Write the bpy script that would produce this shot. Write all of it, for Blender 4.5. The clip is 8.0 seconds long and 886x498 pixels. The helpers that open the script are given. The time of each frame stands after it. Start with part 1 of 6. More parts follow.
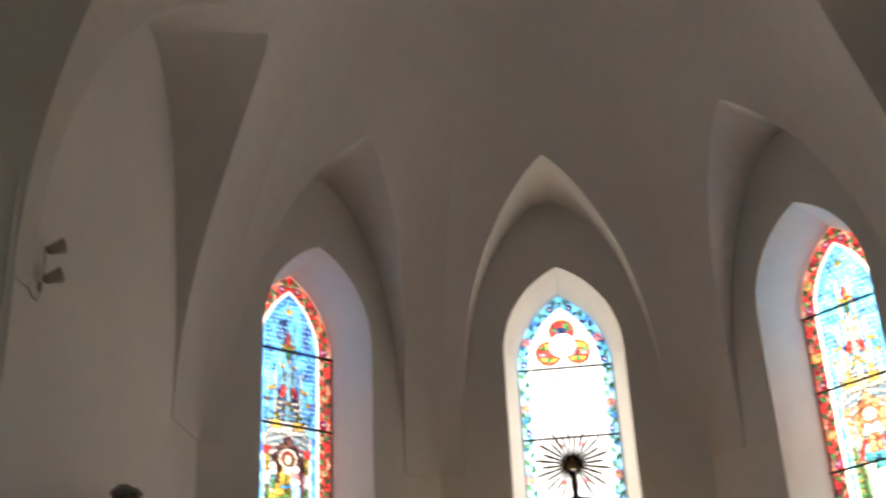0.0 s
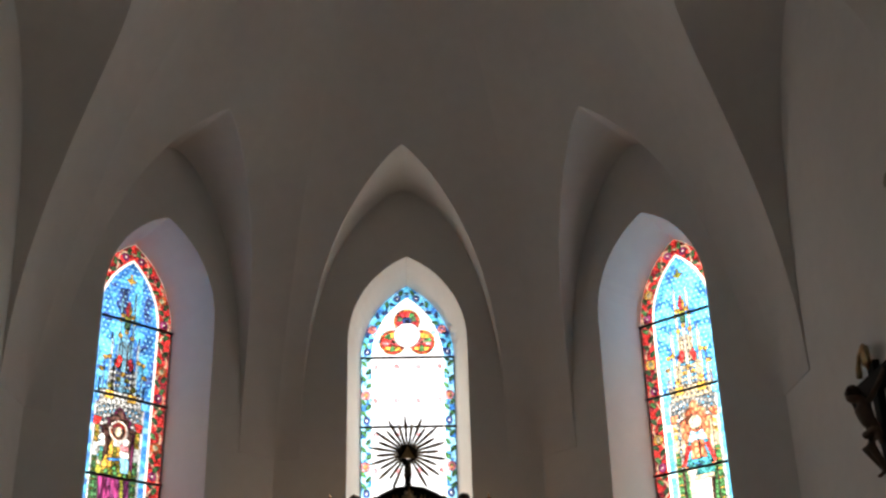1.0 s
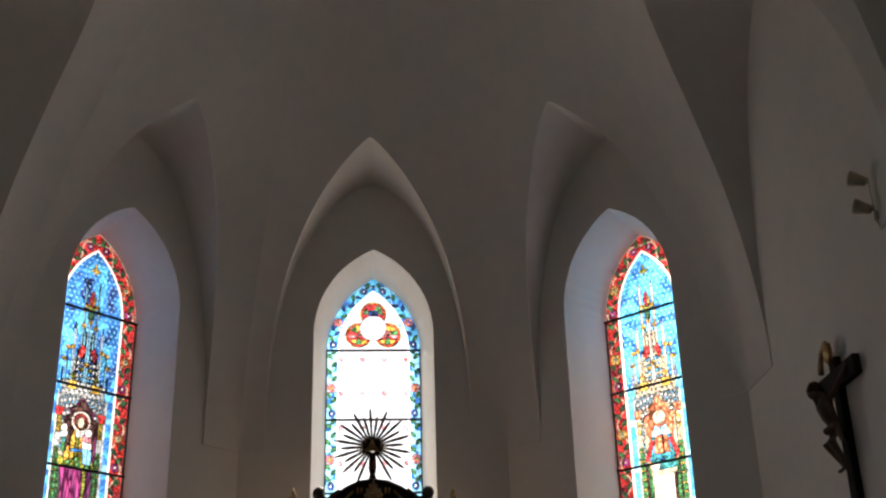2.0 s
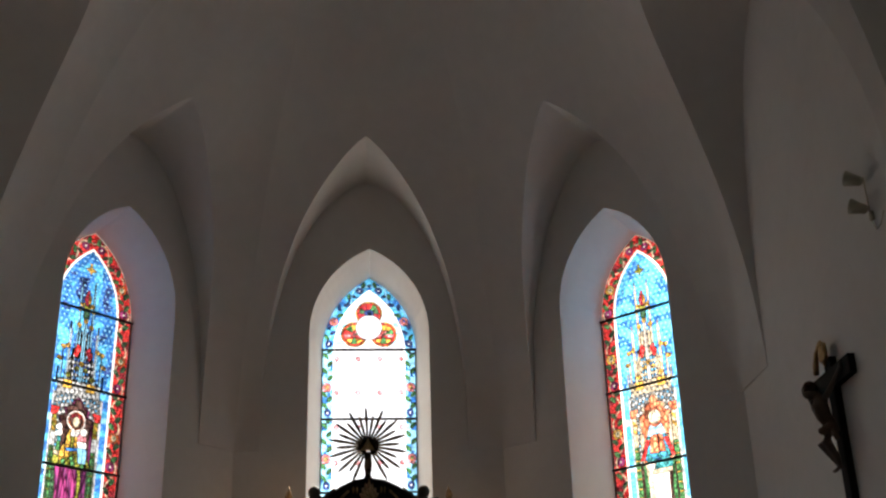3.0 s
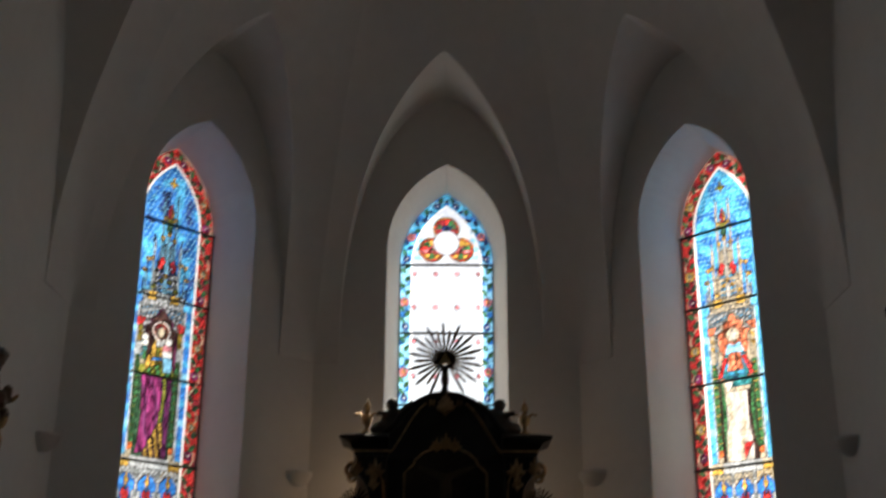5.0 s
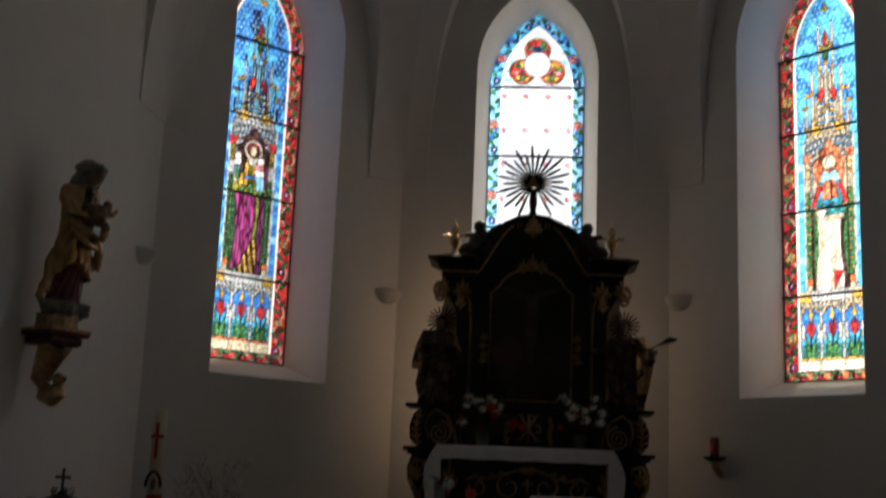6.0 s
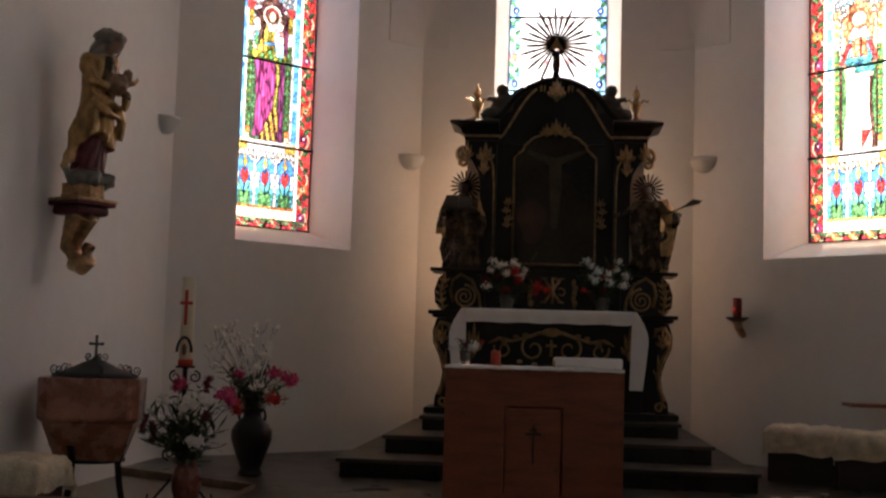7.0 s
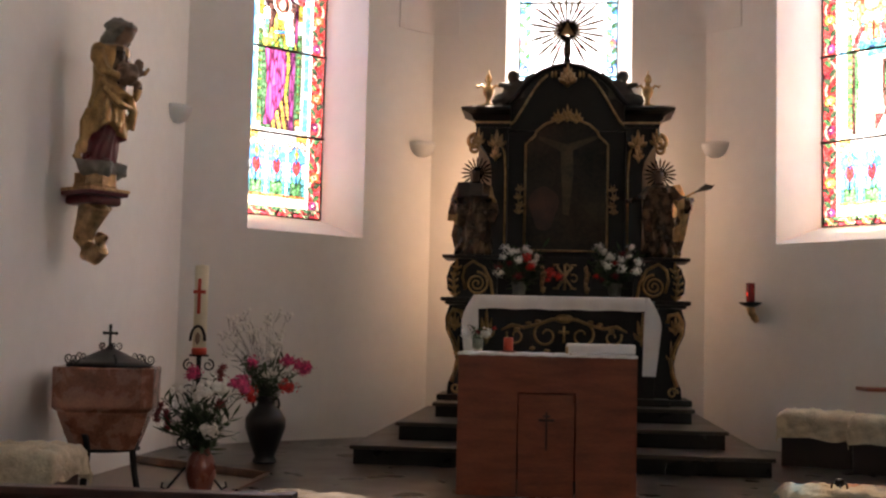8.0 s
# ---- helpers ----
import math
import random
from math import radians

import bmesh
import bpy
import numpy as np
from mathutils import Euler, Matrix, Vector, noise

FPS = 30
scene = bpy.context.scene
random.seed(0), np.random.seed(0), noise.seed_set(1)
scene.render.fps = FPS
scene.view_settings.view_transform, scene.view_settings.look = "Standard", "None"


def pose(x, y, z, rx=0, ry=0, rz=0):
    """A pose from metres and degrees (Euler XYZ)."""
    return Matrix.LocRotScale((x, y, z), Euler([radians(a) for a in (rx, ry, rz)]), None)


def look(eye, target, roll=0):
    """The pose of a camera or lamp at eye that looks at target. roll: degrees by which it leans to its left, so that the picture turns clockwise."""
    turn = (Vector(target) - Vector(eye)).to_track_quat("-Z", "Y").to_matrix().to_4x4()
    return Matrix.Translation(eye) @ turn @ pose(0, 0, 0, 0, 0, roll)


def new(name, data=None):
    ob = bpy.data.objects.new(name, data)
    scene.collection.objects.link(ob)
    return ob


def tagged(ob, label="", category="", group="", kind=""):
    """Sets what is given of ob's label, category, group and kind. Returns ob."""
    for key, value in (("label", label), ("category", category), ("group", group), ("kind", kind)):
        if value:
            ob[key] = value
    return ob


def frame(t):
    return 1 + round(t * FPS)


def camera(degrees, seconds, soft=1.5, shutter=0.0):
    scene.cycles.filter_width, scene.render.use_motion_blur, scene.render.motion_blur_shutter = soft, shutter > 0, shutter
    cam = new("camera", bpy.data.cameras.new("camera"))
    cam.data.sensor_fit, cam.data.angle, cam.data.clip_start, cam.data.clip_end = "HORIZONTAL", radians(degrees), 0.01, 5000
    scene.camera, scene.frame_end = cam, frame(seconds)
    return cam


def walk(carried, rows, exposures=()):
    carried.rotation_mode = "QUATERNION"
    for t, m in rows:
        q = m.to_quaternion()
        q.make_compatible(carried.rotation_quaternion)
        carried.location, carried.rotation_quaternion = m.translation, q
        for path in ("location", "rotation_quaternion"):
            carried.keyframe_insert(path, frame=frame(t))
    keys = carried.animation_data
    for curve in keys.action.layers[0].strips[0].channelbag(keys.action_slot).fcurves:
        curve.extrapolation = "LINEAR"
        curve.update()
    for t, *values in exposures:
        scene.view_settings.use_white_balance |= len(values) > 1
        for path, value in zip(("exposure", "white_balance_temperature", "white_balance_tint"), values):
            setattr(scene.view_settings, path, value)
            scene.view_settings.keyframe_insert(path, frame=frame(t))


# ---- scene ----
# camera: stands on the nave floor, turns and tilts from the vault down to the altar
EYE = Vector((0.0, 0.0, 1.12))
cam = camera(41.31, 8.0, soft=2.3, shutter=0.5)
# seconds, turn to the left, tilt up, lean (degrees)
PATH = [(0.0, 5.763, 25.564, 2.825),
        (0.5, 0.846, 24.735, 1.859),
        (1.0, -2.147, 24.652, 1.523),
        (1.5, -3.411, 24.373, 1.513),
        (3.0, -4.117, 24.257, 1.603),
        (3.5, -4.224, 24.156, 1.528),
        (4.0, -4.214, 23.748, 1.188),
        (4.2, -4.249, 23.560, 1.199),
        (5.3, 2.039, 17.795, -1.069),
        (5.5, 2.968, 15.924, -1.504),
        (6.0, 4.295, 11.464, -2.333),
        (6.5, 5.252, 7.804, -2.056),
        (7.0, 5.209, 4.865, -1.713),
        (7.2, 5.33, 4.36, -1.48),
        (7.5, 5.331, 3.969, -1.200),
        (7.7, 5.50, 3.96, -1.24),
        (8.0, 5.778, 4.222, -1.334)]


def aim(turn, tilt, lean):
    a, e = radians(turn), radians(tilt)
    way = Vector((-math.sin(a) * math.cos(e), math.cos(a) * math.cos(e), math.sin(e)))
    return look(EYE, EYE + way, -lean)


walk(cam, [(t, aim(a, b, c)) for t, a, b, c in PATH],
     [(0.0, 1.96, 8300, 11), (0.5, 1.71, 8000, 11), (1.0, 1.40, 7800, 11), (1.5, 1.26, 7600, 12), (3.0, 1.15, 7500, 12), (4.0, 1.05, 7400, 11), (5.5, 0.43, 7200, 8), (6.0, 0.64, 7250, 9),
      (6.5, 1.37, 7700, 18), (7.0, 2.2, 8050, 22), (7.5, 2.86, 8200, 22), (8.0, 3.19, 8150, 22)])

# ---- world, sun and window light ----
# plan of the apse: five sides of an octagon, then straight walls to the nave
APO = 3.754          # from the middle of the octagon to each side
MID = (0.043, 9.596)  # its middle
TAN = math.tan(radians(22.5))
SUN_FROM = Vector((0.200, 0.697, 0.688)).normalized()

world = bpy.data.worlds.new("sky")
scene.world = world
world.use_nodes = True
wn = world.node_tree.nodes
sky = wn.new("ShaderNodeTexSky")
sky.sky_type = "NISHITA"
sky.sun_disc = False
sky.sun_elevation = math.asin(SUN_FROM.z)
sky.sun_rotation = math.atan2(SUN_FROM.x, SUN_FROM.y)
world.node_tree.links.new(sky.outputs[0], wn["Background"].inputs[0])
wn["Background"].inputs[1].default_value = 0.12

sun_data = bpy.data.lights.new("sun", "SUN")
sun_data.energy, sun_data.angle, sun_data.color = 5.0, radians(0.6), (1.0, 0.93, 0.82)
sun = new("sun", sun_data)
sun.matrix_basis = look(SUN_FROM * 40, (0, 0, 0))


def side(k):
    """The frame of the apse wall that faces k degrees to the left of the axis: x along it, y outwards, z up."""
    m = Matrix.Translation((MID[0], MID[1], 0)) @ pose(0, 0, 0, 0, 0, k)
    return m @ Matrix.Translation((0, APO, 0))


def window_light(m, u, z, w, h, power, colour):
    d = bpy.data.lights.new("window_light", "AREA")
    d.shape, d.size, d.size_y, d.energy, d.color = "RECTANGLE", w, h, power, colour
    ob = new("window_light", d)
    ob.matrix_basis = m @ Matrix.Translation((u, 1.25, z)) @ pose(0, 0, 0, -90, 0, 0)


SKYLIGHT = (0.93, 0.97, 1.0)
window_light(side(0), 0, 4.7, 1.7, 5.6, 39, (1.0, 0.97, 0.93))
window_light(side(45), -0.1, 4.7, 1.7, 5.6, 34, (1.0, 0.96, 0.86))
window_light(side(-45), 0.1, 4.7, 1.7, 5.6, 36, (1.0, 0.95, 0.84))
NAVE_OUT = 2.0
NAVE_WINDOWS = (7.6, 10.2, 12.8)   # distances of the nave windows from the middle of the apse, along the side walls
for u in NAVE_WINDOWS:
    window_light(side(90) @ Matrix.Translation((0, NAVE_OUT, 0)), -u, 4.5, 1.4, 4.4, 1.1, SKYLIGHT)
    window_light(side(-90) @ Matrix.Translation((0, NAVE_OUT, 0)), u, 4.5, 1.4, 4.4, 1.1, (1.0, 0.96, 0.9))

# ---- materials ----


def material(name, colour, rough=0.6, metal=0.0, spread=0.0, scale=8.0, bump=0.0, bump_scale=60.0, second=None, coat=0.0, island=False, wood=False, spec=0.5):
    """A surface with variation at two scales: broad stains and fine grain, and a relief."""
    mat = bpy.data.materials.new(name)
    mat.use_nodes = True
    nt = mat.node_tree
    n, l = nt.nodes, nt.links
    bsdf = n["Principled BSDF"]
    bsdf.inputs["Roughness"].default_value, bsdf.inputs["Metallic"].default_value = rough, metal
    bsdf.inputs["Coat Weight"].default_value = coat
    bsdf.inputs["Specular IOR Level"].default_value = spec
    co = n.new("ShaderNodeTexCoord")
    mp = n.new("ShaderNodeMapping")
    l.new(co.outputs["Object"], mp.inputs["Vector"])
    if wood:
        mp.inputs["Scale"].default_value = wood
    broad, fine = n.new("ShaderNodeTexNoise"), n.new("ShaderNodeTexNoise")
    broad.inputs["Scale"].default_value, fine.inputs["Scale"].default_value = scale, scale * 9
    broad.inputs["Detail"].default_value, fine.inputs["Detail"].default_value = 4, 6
    for q in (broad, fine):
        l.new(mp.outputs[0], q.inputs["Vector"])
    both = n.new("ShaderNodeMath")
    both.operation = "MULTIPLY_ADD"
    l.new(fine.outputs["Fac"], both.inputs[0])
    both.inputs[1].default_value = 0.5
    l.new(broad.outputs["Fac"], both.inputs[2])
    ramp = n.new("ShaderNodeValToRGB")
    ramp.color_ramp.elements[0].position, ramp.color_ramp.elements[1].position = 0.5, 1.0
    a = Vector(colour)
    b = Vector(second) if second else a
    ramp.color_ramp.elements[0].color = (*(a * (1 - spread)), 1)
    ramp.color_ramp.elements[1].color = (*[min(c, 1) for c in b * (1 + spread)], 1)
    l.new(both.outputs[0], ramp.inputs[0])
    last = ramp.outputs[0]
    if island:
        info = n.new("ShaderNodeObjectInfo") if island == "object" else n.new("ShaderNodeNewGeometry")
        hsv = n.new("ShaderNodeHueSaturation")
        rng = n.new("ShaderNodeMapRange")
        rng.inputs["To Min"].default_value, rng.inputs["To Max"].default_value = 0.65, 1.3
        l.new(info.outputs["Random" if island == "object" else "Random Per Island"], rng.inputs["Value"])
        l.new(rng.outputs[0], hsv.inputs["Value"])
        l.new(last, hsv.inputs["Color"])
        last = hsv.outputs[0]
    l.new(last, bsdf.inputs["Base Color"])
    rr = n.new("ShaderNodeMapRange")
    rr.inputs["To Min"].default_value, rr.inputs["To Max"].default_value = max(rough - 0.12, 0.03), min(rough + 0.12, 1)
    l.new(broad.outputs["Fac"], rr.inputs["Value"])
    l.new(rr.outputs[0], bsdf.inputs["Roughness"])
    if bump:
        bn, bp = n.new("ShaderNodeTexNoise"), n.new("ShaderNodeBump")
        bn.inputs["Scale"].default_value, bn.inputs["Detail"].default_value = bump_scale, 5
        l.new(mp.outputs[0], bn.inputs["Vector"])
        bp.inputs["Strength"].default_value, bp.inputs["Distance"].default_value = bump, 0.01
        l.new(bn.outputs["Fac"], bp.inputs["Height"])
        l.new(bp.outputs[0], bsdf.inputs["Normal"])
    return mat


def glass(name, colour, spread=0.25, scale=14.0, streak=0.35, scatter=0.88, cells=26.0, line=0.85, stretch=(1, 1, 1)):
    """Painted window glass: lets light through in its colour and scatters part of it. Fine dark brush lines and
    uneven panes are painted on it."""
    mat = bpy.data.materials.new(name)
    mat.use_nodes = True
    nt = mat.node_tree
    n, l = nt.nodes, nt.links
    n.remove(n["Principled BSDF"])
    co, nz, rnd = n.new("ShaderNodeTexCoord"), n.new("ShaderNodeTexNoise"), n.new("ShaderNodeObjectInfo")
    nz.inputs["Scale"].default_value, nz.inputs["Detail"].default_value = scale, 6
    l.new(co.outputs["Object"], nz.inputs["Vector"])
    mp = n.new("ShaderNodeMapping")
    mp.inputs["Scale"].default_value = stretch
    l.new(co.outputs["Object"], mp.inputs["Vector"])
    vo, ve = n.new("ShaderNodeTexVoronoi"), n.new("ShaderNodeTexVoronoi")
    ve.feature = "DISTANCE_TO_EDGE"
    for q in (vo, ve):
        q.inputs["Scale"].default_value = cells
        l.new(mp.outputs[0], q.inputs["Vector"])
    sep = n.new("ShaderNodeSeparateColor")
    l.new(vo.outputs["Color"], sep.inputs[0])
    ad, ad2 = n.new("ShaderNodeMath"), n.new("ShaderNodeMath")
    ad.operation = ad2.operation = "MULTIPLY_ADD"
    l.new(rnd.outputs["Random"], ad.inputs[0])
    ad.inputs[1].default_value = streak
    l.new(nz.outputs["Fac"], ad.inputs[2])
    l.new(sep.outputs[0], ad2.inputs[0])
    ad2.inputs[1].default_value = 0.35 if line else 0.0
    l.new(ad.outputs[0], ad2.inputs[2])
    ramp = n.new("ShaderNodeValToRGB")
    c = Vector(colour)
    ramp.color_ramp.elements[0].position, ramp.color_ramp.elements[1].position = 0.35, 1.15 if line else 0.95
    ramp.color_ramp.elements[0].color = (*[max(v, 0) for v in c * (1 - spread * 1.6)], 1)
    ramp.color_ramp.elements[1].color = (*[min(1, v * (1 + spread) + spread * 0.06) for v in c], 1)
    l.new(ad2.outputs[0], ramp.inputs[0])
    edge, mul = n.new("ShaderNodeMapRange"), n.new("ShaderNodeMix")
    edge.inputs["From Min"].default_value, edge.inputs["From Max"].default_value = 0.03, 0.17
    edge.inputs["To Min"].default_value, edge.inputs["To Max"].default_value = 1 - line, 1.0
    l.new(ve.outputs["Distance"], edge.inputs["Value"])
    mul.data_type, mul.blend_type = "RGBA", "MULTIPLY"
    mul.inputs["Factor"].default_value = 1.0
    l.new(ramp.outputs[0], mul.inputs["A"])
    l.new(edge.outputs[0], mul.inputs["B"])
    tr, tl, gl = n.new("ShaderNodeBsdfTransparent"), n.new("ShaderNodeBsdfTranslucent"), n.new("ShaderNodeBsdfGlossy")
    gl.inputs["Roughness"].default_value = 0.15
    mix, mix2 = n.new("ShaderNodeMixShader"), n.new("ShaderNodeMixShader")
    mix.inputs[0].default_value, mix2.inputs[0].default_value = scatter, 0.04
    l.new(mul.outputs["Result"], tr.inputs[0])
    l.new(mul.outputs["Result"], tl.inputs[0])
    l.new(tr.outputs[0], mix.inputs[1])
    l.new(tl.outputs[0], mix.inputs[2])
    l.new(mix.outputs[0], mix2.inputs[1])
    l.new(gl.outputs[0], mix2.inputs[2])
    l.new(mix2.outputs[0], n["Material Output"].inputs["Surface"])
    return mat


PLASTER = material("white_plaster", (0.78, 0.76, 0.73), 0.9, spread=0.05, scale=0.7, bump=0.25, bump_scale=9)
VAULT = material("vault_plaster", (0.77, 0.74, 0.71), 0.9, spread=0.06, scale=0.6, bump=0.3, bump_scale=6)
FLOOR = material("dark_stone_floor", (0.030, 0.023, 0.016), 0.30, spread=0.3, scale=2.0, bump=0.15, bump_scale=20)
STEP = material("black_marble_step", (0.008, 0.007, 0.006), 0.3, spread=0.4, scale=4, bump=0.1, spec=0.3)
BLACKWOOD = material("black_lacquered_wood", (0.0085, 0.0075, 0.0062), 0.40, spec=0.36, spread=0.4, scale=5, bump=0.15, bump_scale=30)
GOLD = material("worn_gilding", (0.44, 0.29, 0.155), 0.33, metal=0.85, spread=0.5, scale=18, bump=0.35, bump_scale=50)
OLDGOLD = material("dark_gilding", (0.42, 0.27, 0.125), 0.40, metal=0.8, spread=0.5, scale=14, bump=0.4, bump_scale=40)
OAK = material("reddish_veneer", (0.20, 0.048, 0.02), 0.4, spread=0.22, scale=3.0, second=(0.25, 0.07, 0.03), wood=(1.0, 1.0, 5.0), bump=0.08, bump_scale=40)
DARKOAK = material("dark_brown_wood", (0.055, 0.019, 0.011), 0.4, spread=0.35, scale=4, wood=(1, 8, 8), bump=0.1)
CROSSWOOD = material("black_stained_wood", (0.012, 0.010, 0.008), 0.8, spread=0.4, scale=5, bump=0.2, spec=0.15)
LINEN = material("white_linen", (0.82, 0.81, 0.79), 0.85, spread=0.05, scale=6, bump=0.3, bump_scale=90)
IRON = material("black_wrought_iron", (0.02, 0.02, 0.021), 0.5, metal=0.6, spread=0.3, scale=20, bump=0.2)
LEAD = material("lead_came", (0.03, 0.03, 0.033), 0.6, metal=0.4, spread=0.3, scale=20)
RAWPINE = material("raw_pine_boards", (0.58, 0.42, 0.29), 0.75, spread=0.15, scale=4, wood=(6, 1, 1), bump=0.1)
LOWFLOOR = material("pale_stone_floor", (0.20, 0.16, 0.12), 0.4, spread=0.25, scale=2.5, bump=0.15, bump_scale=20)
MARBLE = material("red_marble", (0.23, 0.085, 0.05), 0.28, spread=0.3, scale=6, second=(0.33, 0.15, 0.095), bump=0.08, coat=0.2)
WAX = material("ivory_wax", (0.80, 0.72, 0.55), 0.5, spread=0.06, scale=8)
REDWAX = material("red_wax", (0.55, 0.06, 0.03), 0.45, spread=0.15, scale=12)
FLEECE = material("cream_sheepskin", (0.62, 0.53, 0.38), 0.95, spread=0.22, scale=9, bump=1.0, bump_scale=45)
GLAZE = material("dark_glazed_clay", (0.016, 0.014, 0.014), 0.4, spread=0.4, scale=8, spec=0.35)
MANTLE = material("aged_gilt_mantle", (0.36, 0.225, 0.10), 0.33, metal=0.75, spread=0.5, scale=11, bump=0.35, bump_scale=35)
REDGLAZE = material("red_brown_glazed_clay", (0.20, 0.055, 0.035), 0.28, spread=0.3, scale=8, coat=0.4)
SCONCE = material("opal_glass", (0.90, 0.89, 0.87), 0.35, spread=0.03, scale=5, coat=0.2)
CARVED = material("painted_carved_wood", (0.014, 0.009, 0.006), 0.27, metal=0.5, spread=0.6, scale=9, second=(0.065, 0.038, 0.018), bump=0.5, bump_scale=40)
BOOKPAINT = material("dark_grey_brown_paint", (0.065, 0.055, 0.045), 0.6, spread=0.35, scale=10, bump=0.2)
CRIMSON = material("dark_crimson_paint", (0.12, 0.015, 0.02), 0.4, spread=0.4, scale=9, bump=0.2)
GREYPAINT = material("grey_green_paint", (0.16, 0.155, 0.135), 0.5, spread=0.35, scale=10, bump=0.2)
OLDFLESH = material("darkened_flesh_paint", (0.10, 0.06, 0.038), 0.6, spread=0.4, scale=9, bump=0.2)
FLESH = material("aged_flesh_paint", (0.20, 0.12, 0.075), 0.5, spread=0.35, scale=9, bump=0.2)
CANVAS = material("dark_oil_painting", (0.010, 0.010, 0.008), 0.55, spread=0.7, scale=3, second=(0.028, 0.021, 0.013), bump=0.1, spec=0.3)
CANVAS_LIGHT = material("umber_oil_paint", (0.060, 0.041, 0.022), 0.6, spread=0.8, scale=5, bump=0.1)
CANVAS_RED = material("russet_oil_paint", (0.055, 0.021, 0.012), 0.45, spread=0.5, scale=6, bump=0.1)
LEAFGREEN = material("leaf_green", (0.045, 0.085, 0.032), 0.55, spread=0.4, scale=20, island=True)
STEMGREEN = material("stem_green", (0.06, 0.085, 0.045), 0.6, spread=0.3, scale=20)
SPRAYSTEM = material("dry_spray_stem", (0.035, 0.038, 0.024), 0.9, spread=0.3, scale=20, spec=0.05)
WHITEPETAL = material("white_petal", (0.84, 0.83, 0.77), 0.7, spread=0.08, scale=25)
PINKPETAL = material("magenta_petal", (0.62, 0.06, 0.17), 0.7, spread=0.25, scale=25, island=True)
REDPETAL = material("red_petal", (0.62, 0.04, 0.03), 0.7, spread=0.25, scale=25, island=True)
DARKPETAL = material("dark_red_petal", (0.20, 0.03, 0.03), 0.7, spread=0.3, scale=25, island=True)
SPOT = material("beige_spot_housing", (0.45, 0.40, 0.30), 0.45, spread=0.1, scale=10)
CLEAR = material("clear_glass", (0.9, 0.95, 0.93), 0.05)
CLEAR.node_tree.nodes["Principled BSDF"].inputs["Transmission Weight"].default_value = 0.9


def lamp_glow(name, colour, strength):
    mat = bpy.data.materials.new(name)
    mat.use_nodes = True
    b = mat.node_tree.nodes["Principled BSDF"]
    b.inputs["Base Color"].default_value = (*colour, 1)
    b.inputs["Emission Color"].default_value = (*colour, 1)
    b.inputs["Emission Strength"].default_value = strength
    return mat


FLAME = lamp_glow("sanctuary_flame", (1.0, 0.03, 0.02), 0.10)
REDGLASS = material("ruby_lamp_glass", (0.16, 0.008, 0.008), 0.12, spread=0.2, scale=10, coat=0.3)

# ---- helpers for meshes ----


def part(name, bm, mat, parent=None, label="", smooth=False, m=None):
    """Links a bmesh as one mesh object under a thing."""
    me = bpy.data.meshes.new(name)
    bmesh.ops.recalc_face_normals(bm, faces=bm.faces)
    if smooth:
        for f in bm.faces:
            f.smooth = True
    bm.to_mesh(me)
    bm.free()
    for q in mat if isinstance(mat, (list, tuple)) else [mat]:
        me.materials.append(q)
    ob = new(name, me)
    if m is not None:
        ob.matrix_basis = m
    ob.parent = parent
    return tagged(ob, label)


def thing(name, m, label, category, group="", kind=""):
    ob = new(name)
    ob.empty_display_size = 0.1
    ob.matrix_basis = m
    return tagged(ob, label, category, group, kind)


def quads(bm, grid, close_u=False):
    """Faces over a grid of points, row by row."""
    rows = [[bm.verts.new(p) for p in r] for r in grid]
    for a, b in zip(rows, rows[1:]):
        n = len(a)
        for i in range(n if close_u else n - 1):
            j = (i + 1) % n
            f = (a[i], a[j], b[j], b[i])
            if len(set(f)) == 4:
                bm.faces.new(f)
    return rows


def box(bm, x0, x1, y0, y1, z0, z1, bevel=0.0):
    made = bmesh.ops.create_cube(bm, size=1, matrix=Matrix.Translation(((x0 + x1) / 2, (y0 + y1) / 2, (z0 + z1) / 2)) @ Matrix.Diagonal((x1 - x0, y1 - y0, z1 - z0, 1)))
    if bevel:
        es = {e for v in made["verts"] for e in v.link_edges}
        bmesh.ops.bevel(bm, geom=list(es), offset=bevel, segments=2, affect="EDGES", profile=0.6)
    return bm


def boxed(*a, bevel=0.0):
    return box(bmesh.new(), *a, bevel=bevel)


def turned(bm, profile, n=24, m=Matrix(), squash=1.0):
    """A turned body from (radius, height) pairs."""
    grid = [[m @ Vector((r * math.cos(2 * math.pi * i / n), squash * r * math.sin(2 * math.pi * i / n), z)) for i in range(n)] for r, z in profile]
    rows = quads(bm, grid, True)
    for r in (rows[0], rows[-1]):
        bm.faces.new(r)
    return bm


def tube(bm, points, radius, n=8, taper=None):
    """A round bar along points."""
    pts = [Vector(p) for p in points]
    grid = []
    ref = Vector((0.13, 0.31, 0.94))
    for i, p in enumerate(pts):
        d = (pts[min(i + 1, len(pts) - 1)] - pts[max(i - 1, 0)]).normalized()
        a = d.cross(ref)
        if a.length < 0.05:
            a = d.cross(Vector((1, 0, 0)))
        a.normalize()
        b = d.cross(a)
        r = radius if taper is None else radius * taper[i] if isinstance(taper, (list, tuple)) else radius * (1 - (1 - taper) * i / (len(pts) - 1))
        grid.append([p + (a * math.cos(2 * math.pi * k / n) + b * math.sin(2 * math.pi * k / n)) * r for k in range(n)])
    rows = quads(bm, grid, True)
    for r in (rows[0], rows[-1]):
        bm.faces.new(r)
    return bm


